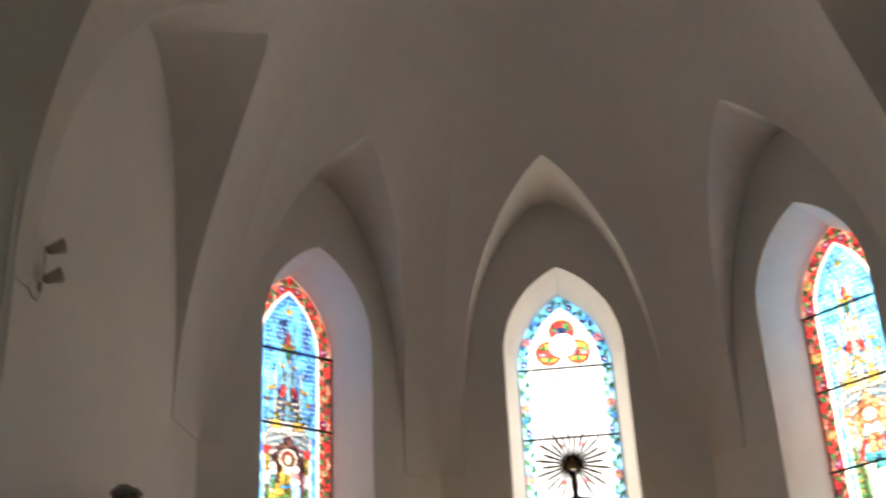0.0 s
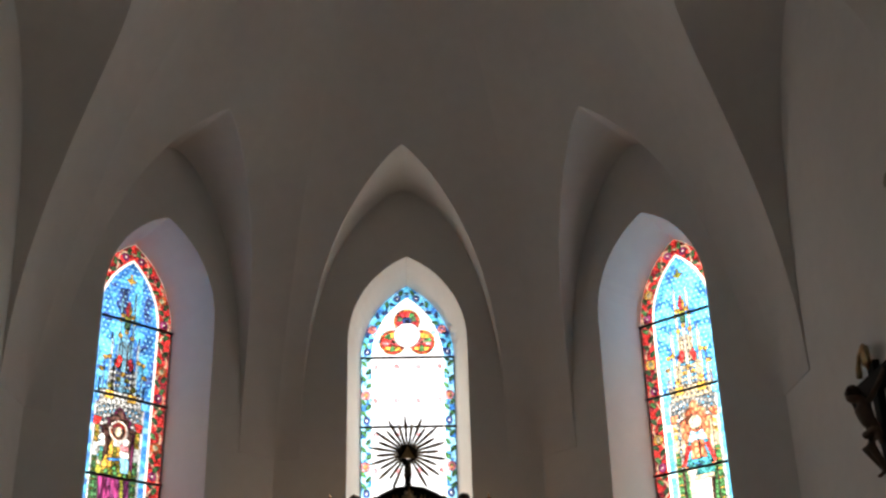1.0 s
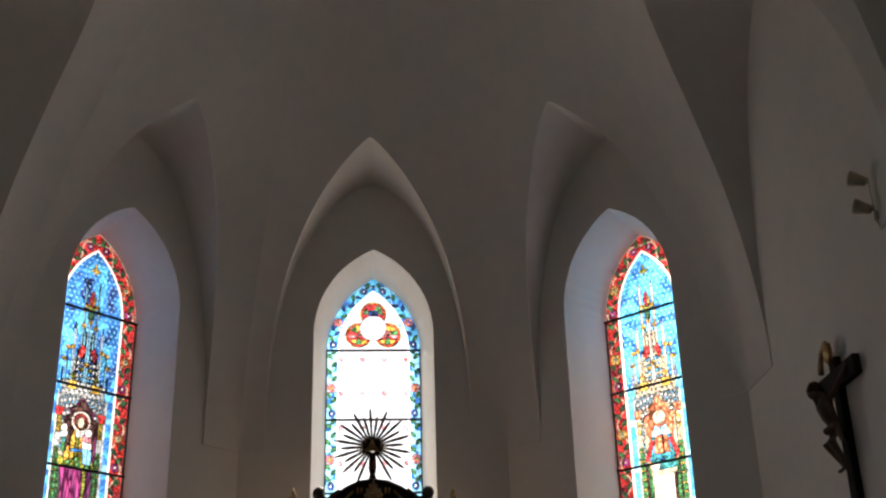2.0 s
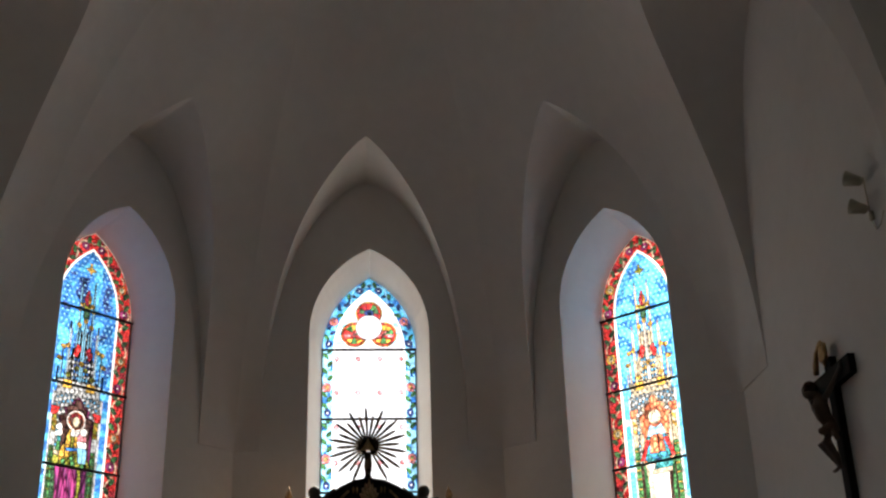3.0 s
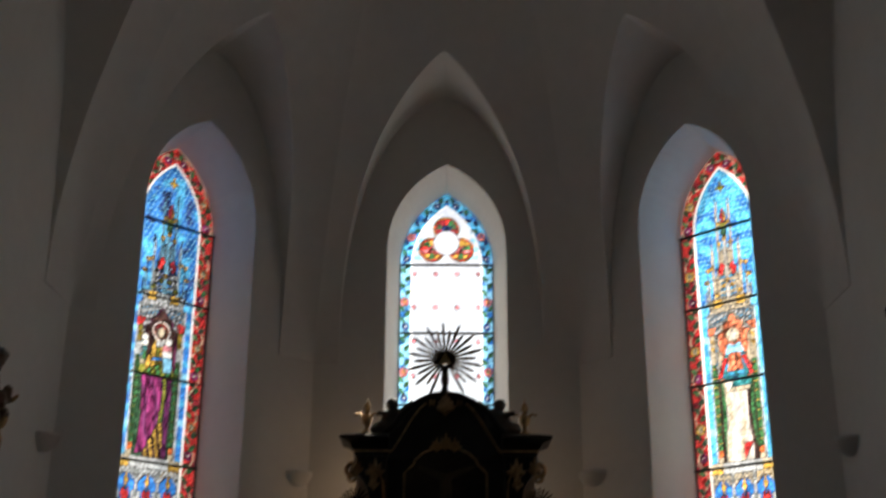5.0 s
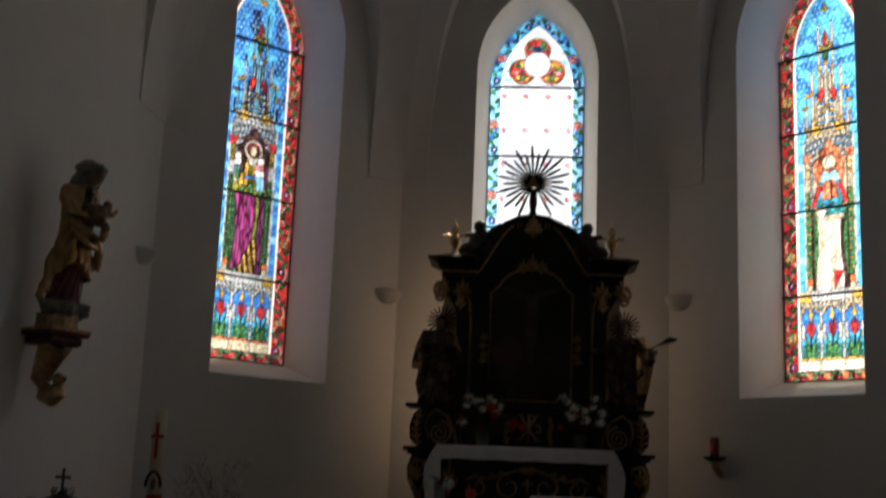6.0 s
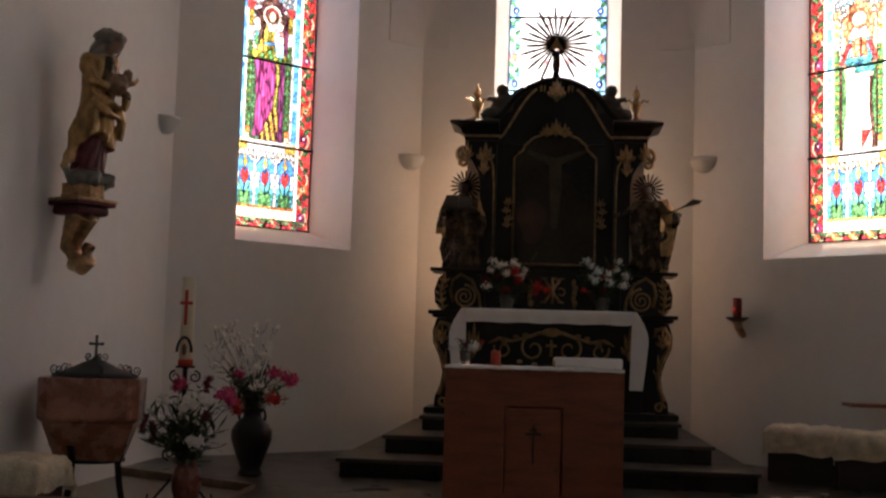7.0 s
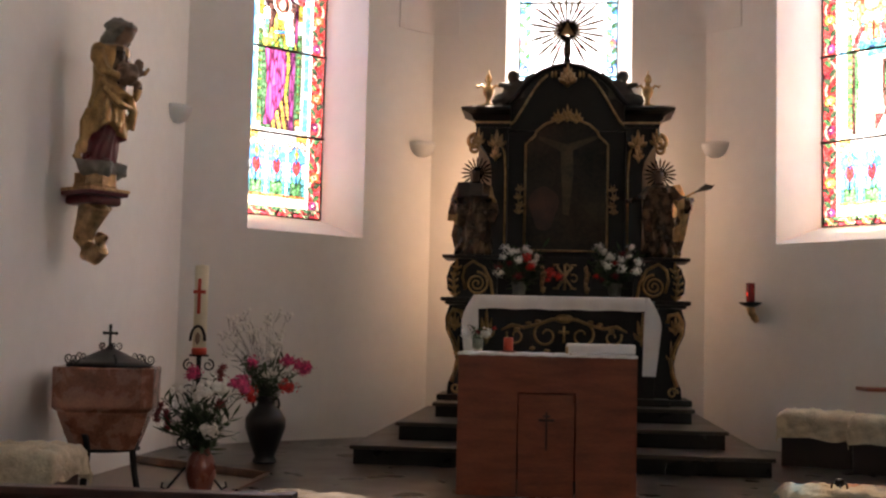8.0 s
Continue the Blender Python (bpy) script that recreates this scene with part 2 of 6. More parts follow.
def prism(bm, outline, y0, y1):
    """A board: an outline in x and z, from y0 to y1."""
    a = [bm.verts.new((x, y0, z)) for x, z in outline]
    b = [bm.verts.new((x, y1, z)) for x, z in outline]
    bm.faces.new(a)
    bm.faces.new(b[::-1])
    for i in range(len(a)):
        j = (i + 1) % len(a)
        bm.faces.new((a[i], b[i], b[j], a[j]))
    return bm


def blob(bm, centre, size, detail=2, rough=0.0, seed=0.0, turn=None):
    made = bmesh.ops.create_icosphere(bm, subdivisions=detail, radius=1)
    c = Vector(centre)
    for v in made["verts"]:
        k = 1 + rough * noise.noise(v.co * 2.2 + Vector((seed, seed * 1.7, 3.1)))
        q = Vector((v.co.x * size[0], v.co.y * size[1], v.co.z * size[2])) * k
        v.co = c + (turn @ q if turn else q)
    return bm


def arch_half(half, spring, apex, z):
    """Half the width of a two-centred pointed arch at height z."""
    if z <= spring:
        return half
    if z >= apex:
        return 0.0
    h = apex - spring
    r = (half * half + h * h) / (2 * half)
    return max(0.0, math.sqrt(max(r * r - (z - spring) ** 2, 0)) - (r - half))


def arch_outline(u0, half, sill, spring, apex, n=14):
    """The outline of a pointed opening, from the sill's left corner up and over to its right corner."""
    left = [(u0 - half, sill)] + [(u0 - half, sill + (spring - sill) * i / 4) for i in range(1, 5)]
    zs = [spring + (apex - spring) * math.sin(0.5 * math.pi * i / n) for i in range(1, n + 1)]
    left += [(u0 - arch_half(half, spring, apex, z), z) for z in zs]
    return left + [(2 * u0 - x, z) for x, z in left[-2::-1]]


# ---- the shell: walls, vault, floor ----
WALL_TOP = 11.3
WIN = dict(half=0.72, sill=2.17, spring=6.05, apex=7.15)       # the splayed opening at the wall's face
PANE = dict(half=0.585, sill=2.39, spring=6.05, apex=7.03)     # the glass
DEPTH = 0.66                                                   # how far the glass lies behind the wall's face
NAVE_FLOOR = -0.36


def wall(name, k, u0, u1, openings, label, foot=-0.9, out=0.0):
    """A thick wall with splayed pointed openings through it."""
    bm = bmesh.new()
    for y, key in ((0.0, WIN), (0.95, PANE)):
        half, sill, spring, apex = key["half"], key["sill"], key["spring"], key["apex"]
        zs = [foot, sill] + [sill + (spring - sill) * i / 4 for i in range(1, 5)] if openings else [foot]
        if openings:
            zs += [spring + (apex - spring) * math.sin(0.5 * math.pi * i / 14) for i in range(1, 15)]
        zs.append(WALL_TOP)
        cs = sorted(openings)
        for za, zb in zip(zs, zs[1:]):
            holes = [c for c in cs if sill - 1e-6 <= za and zb <= apex + 1e-6]
            ea, eb = [u0], [u0]
            for c in holes:
                ha, hb = arch_half(half, spring, apex, za), arch_half(half, spring, apex, zb)
                ea += [c - ha, c + ha]
                eb += [c - hb, c + hb]
            ea.append(u1)
            eb.append(u1)
            for i in range(0, len(ea), 2):
                bm.faces.new([bm.verts.new(p) for p in ((ea[i], y, za), (ea[i + 1], y, za), (eb[i + 1], y, zb), (eb[i], y, zb))])
    for c in openings:
        a, b = arch_outline(c, **WIN), arch_outline(c, **PANE)
        loops = [[(x, y, z) for x, z in o] for o, y in ((a, 0.0), (b, DEPTH), (b, 0.95))]
        quads(bm, loops, True)
    for u in (u0, u1):
        bm.faces.new([bm.verts.new(p) for p in ((u, 0, foot), (u, 0.95, foot), (u, 0.95, WALL_TOP), (u, 0, WALL_TOP))])
    bmesh.ops.remove_doubles(bm, verts=bm.verts, dist=0.0005)
    ob = part(name, bm, PLASTER, m=side(k) @ Matrix.Translation((0, out, 0)))
    return tagged(ob, label, "wall", kind="structure")


HALF = APO * TAN
LONG = 14.6
wall("wall_east", 0, -HALF, HALF, [0.0], "white plastered apse wall with a pointed window")
wall("wall_north_east", 45, -HALF, HALF, [-0.1], "white plastered apse wall with a pointed window")
wall("wall_south_east", -45, -HALF, HALF, [0.1], "white plastered apse wall with a pointed window")
wall("wall_north", 90, -2.66, HALF, [], "white plastered side wall of the choir")
wall("wall_south", -90, -HALF, 2.66, [], "white plastered side wall of the choir")
OUT = NAVE_OUT
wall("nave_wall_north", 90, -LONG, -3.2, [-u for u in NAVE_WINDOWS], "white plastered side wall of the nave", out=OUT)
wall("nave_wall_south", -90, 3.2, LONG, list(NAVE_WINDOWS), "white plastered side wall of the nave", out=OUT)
tagged(part("wall_west", boxed(-6.8, 6.9, MID[1] - LONG - 0.6, MID[1] - LONG, -0.9, WALL_TOP), PLASTER), "white plastered end wall of the nave", "wall", kind="structure")
tagged(part("ceiling", boxed(-7, 7, MID[1] - LONG - 1, 15.2, WALL_TOP, WALL_TOP + 0.3), PLASTER), "plain closed ceiling over nave and vault", "ceiling", kind="structure")

SPRING, VR = 4.6, 7.2      # height at which the vault begins, and the radius of its section
VAULT_TOP = SPRING + math.sqrt(VR * VR - (VR - APO + 0.010) ** 2)


def inset(z):
    """How far the vault stands in front of the wall at height z."""
    return 0.010 + VR - math.sqrt(max(VR * VR - (z - SPRING) ** 2, 0))


def lunette(half, rise, z, p=2.94, q=0.85):
    s = (z - SPRING) / rise
    return half * (1 - s ** p) ** q if s < 1 else 0.0


def vault(k, outer, inner, feet, rise, ends=(None, None), p=2.94, q=0.85):
    """One side of the vault, with the pointed lunette cut into it. outer, inner: where its apex lies on the vault
    and on the wall; feet: where it starts to the left and right."""
    bm = bmesh.new()
    steps = [i / 40 for i in range(41)]
    zs = [SPRING + rise * (1 - (1 - s) ** 1.7) for s in steps]
    zs += [zs[-1] + (VAULT_TOP - zs[-1]) * i / 24 for i in range(1, 25)]
    for sgn, end, foot in ((-1, ends[0], feet[0]), (1, ends[1], feet[1])):
        grid, edge = [], []
        for z in zs:
            b = min(inset(z), APO)
            hw = (APO - b) * TAN
            x0 = outer + sgn * lunette(abs(foot - outer), rise, z, p, q)
            row = []
            for i in range(19):
                e = 0.0
                if end is None:
                    u = x0 + (sgn * hw - x0) * (i / 18) if sgn * x0 < hw else sgn * hw
                    rho = 0.6 * hw * min(1.0, (z - SPRING) / 2.2) + 1e-4
                    d = max(0.0, rho - (hw - abs(u))) if sgn * u > 0 else 0.0
                    e = d * d / (2 * rho) * TAN
                    u *= 1 - TAN * e / (hw + 1e-6) if hw > 0.02 else 1
                else:
                    u = x0 + (end - x0) * (i / 18)
                row.append((u, -b - e, z))
            grid.append(row)
            edge.append(row[0])
        quads(bm, grid)
        soffit = []
        for r in edge:
            if r[2] <= SPRING + rise + 1e-6:
                zi = SPRING + (r[2] - SPRING) * (rise - 0.14) / rise
                w = Vector((inner + sgn * lunette(abs(foot - inner), rise, r[2], 2.5, 0.6), 0.004, zi))
                v = Vector(r)
                soffit.append([v.lerp(w, i / 6) for i in range(7)])
        quads(bm, soffit)
        quads(bm, [grid[0], [(c[0], 0.004, c[2]) for c in grid[0]]])
    bmesh.ops.remove_doubles(bm, verts=bm.verts, dist=0.0008)
    for f in bm.faces:
        f.smooth = True
    for e in bm.edges:
        if len(e.link_faces) == 2 and e.calc_face_angle(0) > radians(28):
            e.smooth = False
    me = bpy.data.meshes.new("vault")
    bmesh.ops.recalc_face_normals(bm, faces=bm.faces)
    bm.to_mesh(me)
    bm.free()
    me.materials.append(VAULT)
    ob = new("vault", me)
    ob.matrix_basis = side(k)
    return ob


CHOIR_END = 7.0 - MID[1]      # the choir opens to the nave here
for k, c in ((0, 0.0), (45, -0.1), (-45, 0.1)):
    tagged(vault(k, 0.4 * c if c else -0.045, c if c else -0.03, (c - (1.17 if c else 1.26), c + 1.15), 3.6), "white plastered vault cell with a pointed lunette over the window", "vault", "vault cells", "structure")
tagged(vault(90, 0.0, -0.45, (-2.33, 0.78), 3.75, (CHOIR_END, None), 3.4, 0.7), "white plastered vault over the side wall with a pointed lunette", "vault", "vault cells", "structure")
tagged(vault(-90, 0.0, 0.45, (-0.78, 2.33), 3.75, (None, -CHOIR_END), 3.4, 0.7), "white plastered vault over the side wall with a pointed lunette", "vault", "vault cells", "structure")


def choir_arch():
    """The wall between nave and choir, open in the shape of the vault."""
    bm = bmesh.new()
    prof = [(APO - 0.03, -0.5), (APO - 0.03, SPRING)] + [(APO - inset(SPRING + (VAULT_TOP - SPRING) * i / 30), SPRING + (VAULT_TOP - SPRING) * i / 30) for i in range(1, 31)]
    left = [(-max(x, 0.0), z) for x, z in prof]
    loop = left + [(-x, z) for x, z in left[-2::-1]]
    outer = [(-6.3 if x < -0.01 else 6.3 if x > 0.01 else 0.0, z) for x, z in loop]
    wide = [(x * 1.15, z) for x, z in loop]      # the opening widens towards the nave
    for y, o in ((0.0, loop), (-0.6, wide)):
        quads(bm, [[(x, y, z) for x, z in o], [(x, y, z) for x, z in outer]])
    quads(bm, [[(x, 0.0, z) for x, z in loop], [(x, -0.6, z) for x, z in wide]])
    for y in (0.0, -0.6):
        quads(bm, [[(-6.3, y, VAULT_TOP), (0, y, VAULT_TOP), (6.3, y, VAULT_TOP)], [(-6.3, y, WALL_TOP), (0, y, WALL_TOP), (6.3, y, WALL_TOP)]])
    bmesh.ops.remove_doubles(bm, verts=bm.verts, dist=0.001)
    return part("choir_arch", bm, PLASTER, m=Matrix.Translation((MID[0], 7.0, 0)))


tagged(choir_arch(), "white plastered pointed arch wall between nave and choir", "wall", kind="structure")


def choir_floor():
    """The choir floor, with a corner one low step down where the font stands."""
    bm = bmesh.new()
    o = [(-2.27, 5.1), (4.8, 5.1), (4.8, 14.4), (-4.7, 14.4), (-4.7, 10.75), (-2.27, 9.26)]
    a, b = [bm.verts.new((x, y, 0)) for x, y in o], [bm.verts.new((x, y, -0.5)) for x, y in o]
    bm.faces.new(a)
    bm.faces.new(b[::-1])
    for i in range(len(a)):
        j = (i + 1) % len(a)
        bm.faces.new((a[i], b[i], b[j], a[j]))
    return part("floor", bm, FLOOR)


tagged(choir_floor(), "dark brown polished stone floor of the choir", "floor", kind="structure")
tagged(part("low_floor", boxed(-4.7, -2.27, 5.1, 10.75, -0.5, -0.06), LOWFLOOR), "paler stone floor one step down around the font", "floor", kind="structure")
tagged(part("nave_floor", boxed(-6.7, 6.8, MID[1] - LONG - 0.3, 5.1, -0.9, NAVE_FLOOR), FLOOR), "dark stone floor of the nave", "floor", kind="structure")

KERB = material("brown_marble_kerb", (0.10, 0.045, 0.028), 0.3, spread=0.4, scale=6, second=(0.16, 0.085, 0.05), bump=0.08)


def kerb(x0, y0, x1, y1):
    """A brown stone edging between the two floors, a little proud of the upper one."""
    run = Vector((x1 - x0, y1 - y0, 0))
    m = Matrix.Translation((x0, y0, 0)) @ Matrix.Rotation(math.atan2(run.y, run.x), 4, "Z")
    tagged(part("kerb", boxed(0.0, run.length, -0.03, 0.03, -0.055, 0.012, bevel=0.006), KERB, m=m), "polished brown stone edging of the lower floor", "kerb", kind="structure")


kerb(-4.2, 10.443, -2.30, 9.278)
kerb(-2.27, 9.24, -2.27, 5.7)

# ---- stained glass ----
GC = dict(
    red=glass("red_glass", (0.50, 0.022, 0.025), 0.45), orange=glass("orange_glass", (0.72, 0.17, 0.05), 0.35), gold=glass("yellow_glass", (0.55, 0.33, 0.06), 0.5),
    green=glass("green_glass", (0.035, 0.17, 0.06), 0.5), leaf=glass("dark_green_glass", (0.02, 0.075, 0.035), 0.5), blue=glass("blue_glass", (0.010, 0.14, 0.48), 0.5, 10, 0.5, cells=17, line=0.55),
    sky=glass("light_blue_glass", (0.05, 0.36, 0.70), 0.4, cells=18, line=0.5), star=glass("pale_blue_glass", (0.20, 0.50, 0.80), 0.3, line=0.3), white=glass("white_glass", (0.44, 0.47, 0.52), 0.35, cells=30, line=0.6),
    clear=glass("clear_antique_glass", (0.80, 0.79, 0.79), 0.08, scatter=0.15, line=0.0), grey=glass("grisaille_glass", (0.26, 0.28, 0.30), 0.5, 30, cells=36), brown=glass("brown_glass", (0.045, 0.014, 0.012), 0.5, cells=20, stretch=(1, 1, 0.5)),
    purple=glass("purple_glass", (0.20, 0.011, 0.11), 0.6, 12, cells=16, stretch=(1.6, 1, 0.22)), skin=glass("rose_glass", (0.45, 0.27, 0.23), 0.3, cells=34, line=0.5), pink=glass("pink_glass", (0.68, 0.24, 0.30), 0.35),
    olive=glass("olive_glass", (0.19, 0.20, 0.025), 0.5), navy=glass("dark_blue_glass", (0.02, 0.06, 0.25), 0.5), teal=glass("teal_glass", (0.02, 0.22, 0.26), 0.5),
    cream=glass("cream_glass", (0.54, 0.46, 0.35), 0.35, line=0.6, scatter=0.7), flame=glass("salmon_glass", (0.62, 0.17, 0.09), 0.45, cells=20, stretch=(1, 1, 0.6)),
    robe=glass("white_robe_glass", (0.58, 0.55, 0.53), 0.35, scatter=0.7, cells=16, line=0.5, stretch=(1.6, 1, 0.2)),
    crimson=glass("crimson_glass", (0.22, 0.008, 0.022), 0.5), plum=glass("plum_glass", (0.10, 0.006, 0.075), 0.6, 12, cells=16, stretch=(1.6, 1, 0.22)),
    rim=glass("bright_white_glass", (0.80, 0.80, 0.82), 0.1, line=0.0))
BARS = (6.05, 5.155, 4.255, 3.31)
CELL = 0.0085


def vine_border(v, x, ground, dark, leaf, petal, eye, flower):
    """A winding border, one rose and one small flower to each field: v along it, x across it from 0 to 1.
    Returns a colour and a piece."""
    k = math.floor((v - 5.155) / 0.9)
    f = (v - 5.155) / 0.9 - k
    d = math.hypot((f - 0.46) * 0.9, (x - 0.52) * 0.16)
    if d < 0.016:
        return leaf, ("eye", k)
    if d < 0.034:
        return eye, ("heart", k)
    if d < 0.062:
        return petal, ("rose", k, math.floor(math.atan2(x - 0.52, f - 0.46) / 1.26))
    d = math.hypot((f - 0.10) * 0.9, (x - 0.45) * 0.16)
    if d < 0.05:
        return ("rim" if d < 0.015 else flower), ("flower", k, d < 0.015)
    for q, (fx, cx, t) in enumerate(((0.20, 0.70, 1), (0.29, 0.27, -1), (0.36, 0.76, 1), (0.60, 0.24, -1), (0.70, 0.72, 1), (0.80, 0.28, -1), (0.92, 0.66, 1), (0.99, 0.3, -1))):
        p, r = (f - fx) * 0.9, (x - cx) * 0.16
        a, b = (p + t * r) * 0.72, (r - t * p) * 0.72
        if (a / 0.05) ** 2 + (b / 0.026) ** 2 < 1:
            return (leaf if q % 3 else "green"), ("leaf", k, q, b > 0)
    if abs(x - 0.5 - 0.36 * math.sin(4 * math.pi * f + 0.6)) < 0.06:
        return "cream", ("stem", k)
    cell = math.floor(v / 0.085)
    return (dark if (cell * 7 + (3 if x > 0.5 else 0)) % 4 == 0 else ground), ("ground", cell, x > 0.5)


RAD = (PANE["half"] ** 2 + (PANE["apex"] - PANE["spring"]) ** 2) / (2 * PANE["half"])   # of the pane's arcs


def round_the_arch(u, z, width):
    """How far along the border, and how far across it: 0 at its inner edge, 1 at the outer one, below 0 inside."""
    x, dz = abs(u), z - PANE["spring"]
    if dz <= 0:
        return z, (x - PANE["half"] + width) / width
    rho = math.hypot(x + RAD - PANE["half"], dz)
    return PANE["spring"] + RAD * math.asin(min(1, dz / rho)), (rho - RAD + width) / width


def saint_window(u, z, sun_side):
    """Colour and piece of a window with a standing figure under a canopy, at u from its middle and height z."""
    # sun_side also picks paler panes: the sun behind is partly put into the colours
    v, c = round_the_arch(u, z, 0.20)
    if z < 2.50:
        p, q = (u + 0.6) / 0.21, (z - 2.445) / 0.11
        k = math.floor(p)
        if abs(q - 0.36 * math.sin(2 * math.pi * p)) < 0.09:
            return "cream", ("stem", k)
        if math.hypot((p - k - 0.5) * 0.21, q * 0.11) < 0.038:
            return ("orange" if sun_side else "red"), ("foot_rose", k)
        return ("green" if q * math.sin(2 * math.pi * p) > 0.05 else "leaf" if q > 0.15 else "crimson"), ("foot", math.floor(p * 2), q > 0)
    if c > 0:
        if c < 0.12:
            return "rim", ("line", u > 0, math.floor(z / 0.3))
        if c > 0.94:
            return "grey", ("edge", u > 0, math.floor(z / 0.3))
        col, piece = vine_border(v, (c - 0.12) / 0.82, "red", "crimson", "leaf", "orange" if u > 0 else "gold", "cream", "purple")
        return col, ("border", u > 0) + piece
    a = abs(u)
    # foot panel: white blocks, then small arches with tulips
    if z < 2.64:
        if z > 2.615:
            return "gold" if sun_side else "orange", ("block_edge", math.floor((u + 0.4) / 0.27))
        return ("robe" if sun_side else "cream"), ("block", math.floor((u + 0.4) / 0.27))
    if z < 3.25:
        k = math.floor((u + 0.385) / 0.2567)
        x = u + 0.385 - (k + 0.5) * 0.2567
        ax = abs(x)
        if ax > 0.112:
            return ("grey" if math.floor(z / 0.07) % 3 == 0 else "white"), ("pillar", math.floor(z / 0.07), k + (x > 0))
        if z > 3.09 + 0.10 * (1 - (ax / 0.112) ** 1.5):
            return ("cream" if sun_side else "white") if math.sin(u * 120) * math.sin(z * 90) > -0.35 else ("gold" if k == 2 else "grey"), ("cap", k, x > 0, z > 3.18)
        if math.hypot(x, z - 3.10) < 0.032 or (ax < 0.012 and z > 3.04):
            return "gold", ("fleur", k)
        w = 0.05 * math.sin(math.pi * min(1, max(0, (z - 2.86) / 0.2))) ** 0.7 if 2.86 < z < 3.03 else 0
        if ax < w and not (z > 2.99 and ax < 0.012):
            return ("red" if k != 1 or ax > 0.018 else "crimson"), ("tulip", k, ax < 0.018)
        if z < 2.92 and (ax < 0.009 or abs(ax - 0.02 - (z - 2.70) * 0.28) < 0.018 * (2.93 - z) / 0.15):
            return "green", ("stalk", k, x > 0)
        if z < 2.78:
            return ("green" if k == 1 and ax < 0.08 else "teal" if ax > 0.07 else "leaf"), ("meadow", k, x > 0)
        if 2.84 < z < 3.0 and ax > 0.07:
            return "white", ("bud", k, x > 0)
        return ("sky" if z < 2.9 else "blue"), ("niche", k, x > 0, z > 2.95)
    if z < 3.37:
        return ("white" if a < 0.24 else "cream" if z > 3.31 else "gold"), ("shelf", math.floor(u / 0.16), z > 3.31)
    # side strips of sky and the columns of the niche
    if z < 5.06:
        if a > 0.31:
            r = math.floor(z / 0.075)
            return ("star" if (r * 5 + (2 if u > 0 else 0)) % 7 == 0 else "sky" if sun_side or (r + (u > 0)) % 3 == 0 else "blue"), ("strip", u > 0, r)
        if 4.80 < z < 4.90 and a > 0.19 + (4.90 - z) * 0.5:
            return ("flame" if sun_side else "red"), ("capital", u > 0, z > 4.86)
        if a > 0.285:
            return ("white" if math.floor(z / 0.06) % 4 else "grey"), ("shaft", u > 0, math.floor(z / 0.24))
        if a > 0.222 and z < 4.80:
            k = math.floor(z / 0.105)
            if z < 3.50:
                return ("orange" if z > 3.43 else "cream"), ("column_foot", u > 0, z > 3.43)
            if z > 4.62:
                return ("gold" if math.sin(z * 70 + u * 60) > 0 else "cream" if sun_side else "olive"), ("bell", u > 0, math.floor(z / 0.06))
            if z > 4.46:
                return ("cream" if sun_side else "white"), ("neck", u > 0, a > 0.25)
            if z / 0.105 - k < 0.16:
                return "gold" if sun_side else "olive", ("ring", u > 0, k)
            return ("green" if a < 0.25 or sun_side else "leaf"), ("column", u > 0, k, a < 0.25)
        if z > 4.255:
            return upper_figure(u, z, sun_side)
        return lower_figure(u, z, sun_side)
    return canopy(u, z, sun_side)


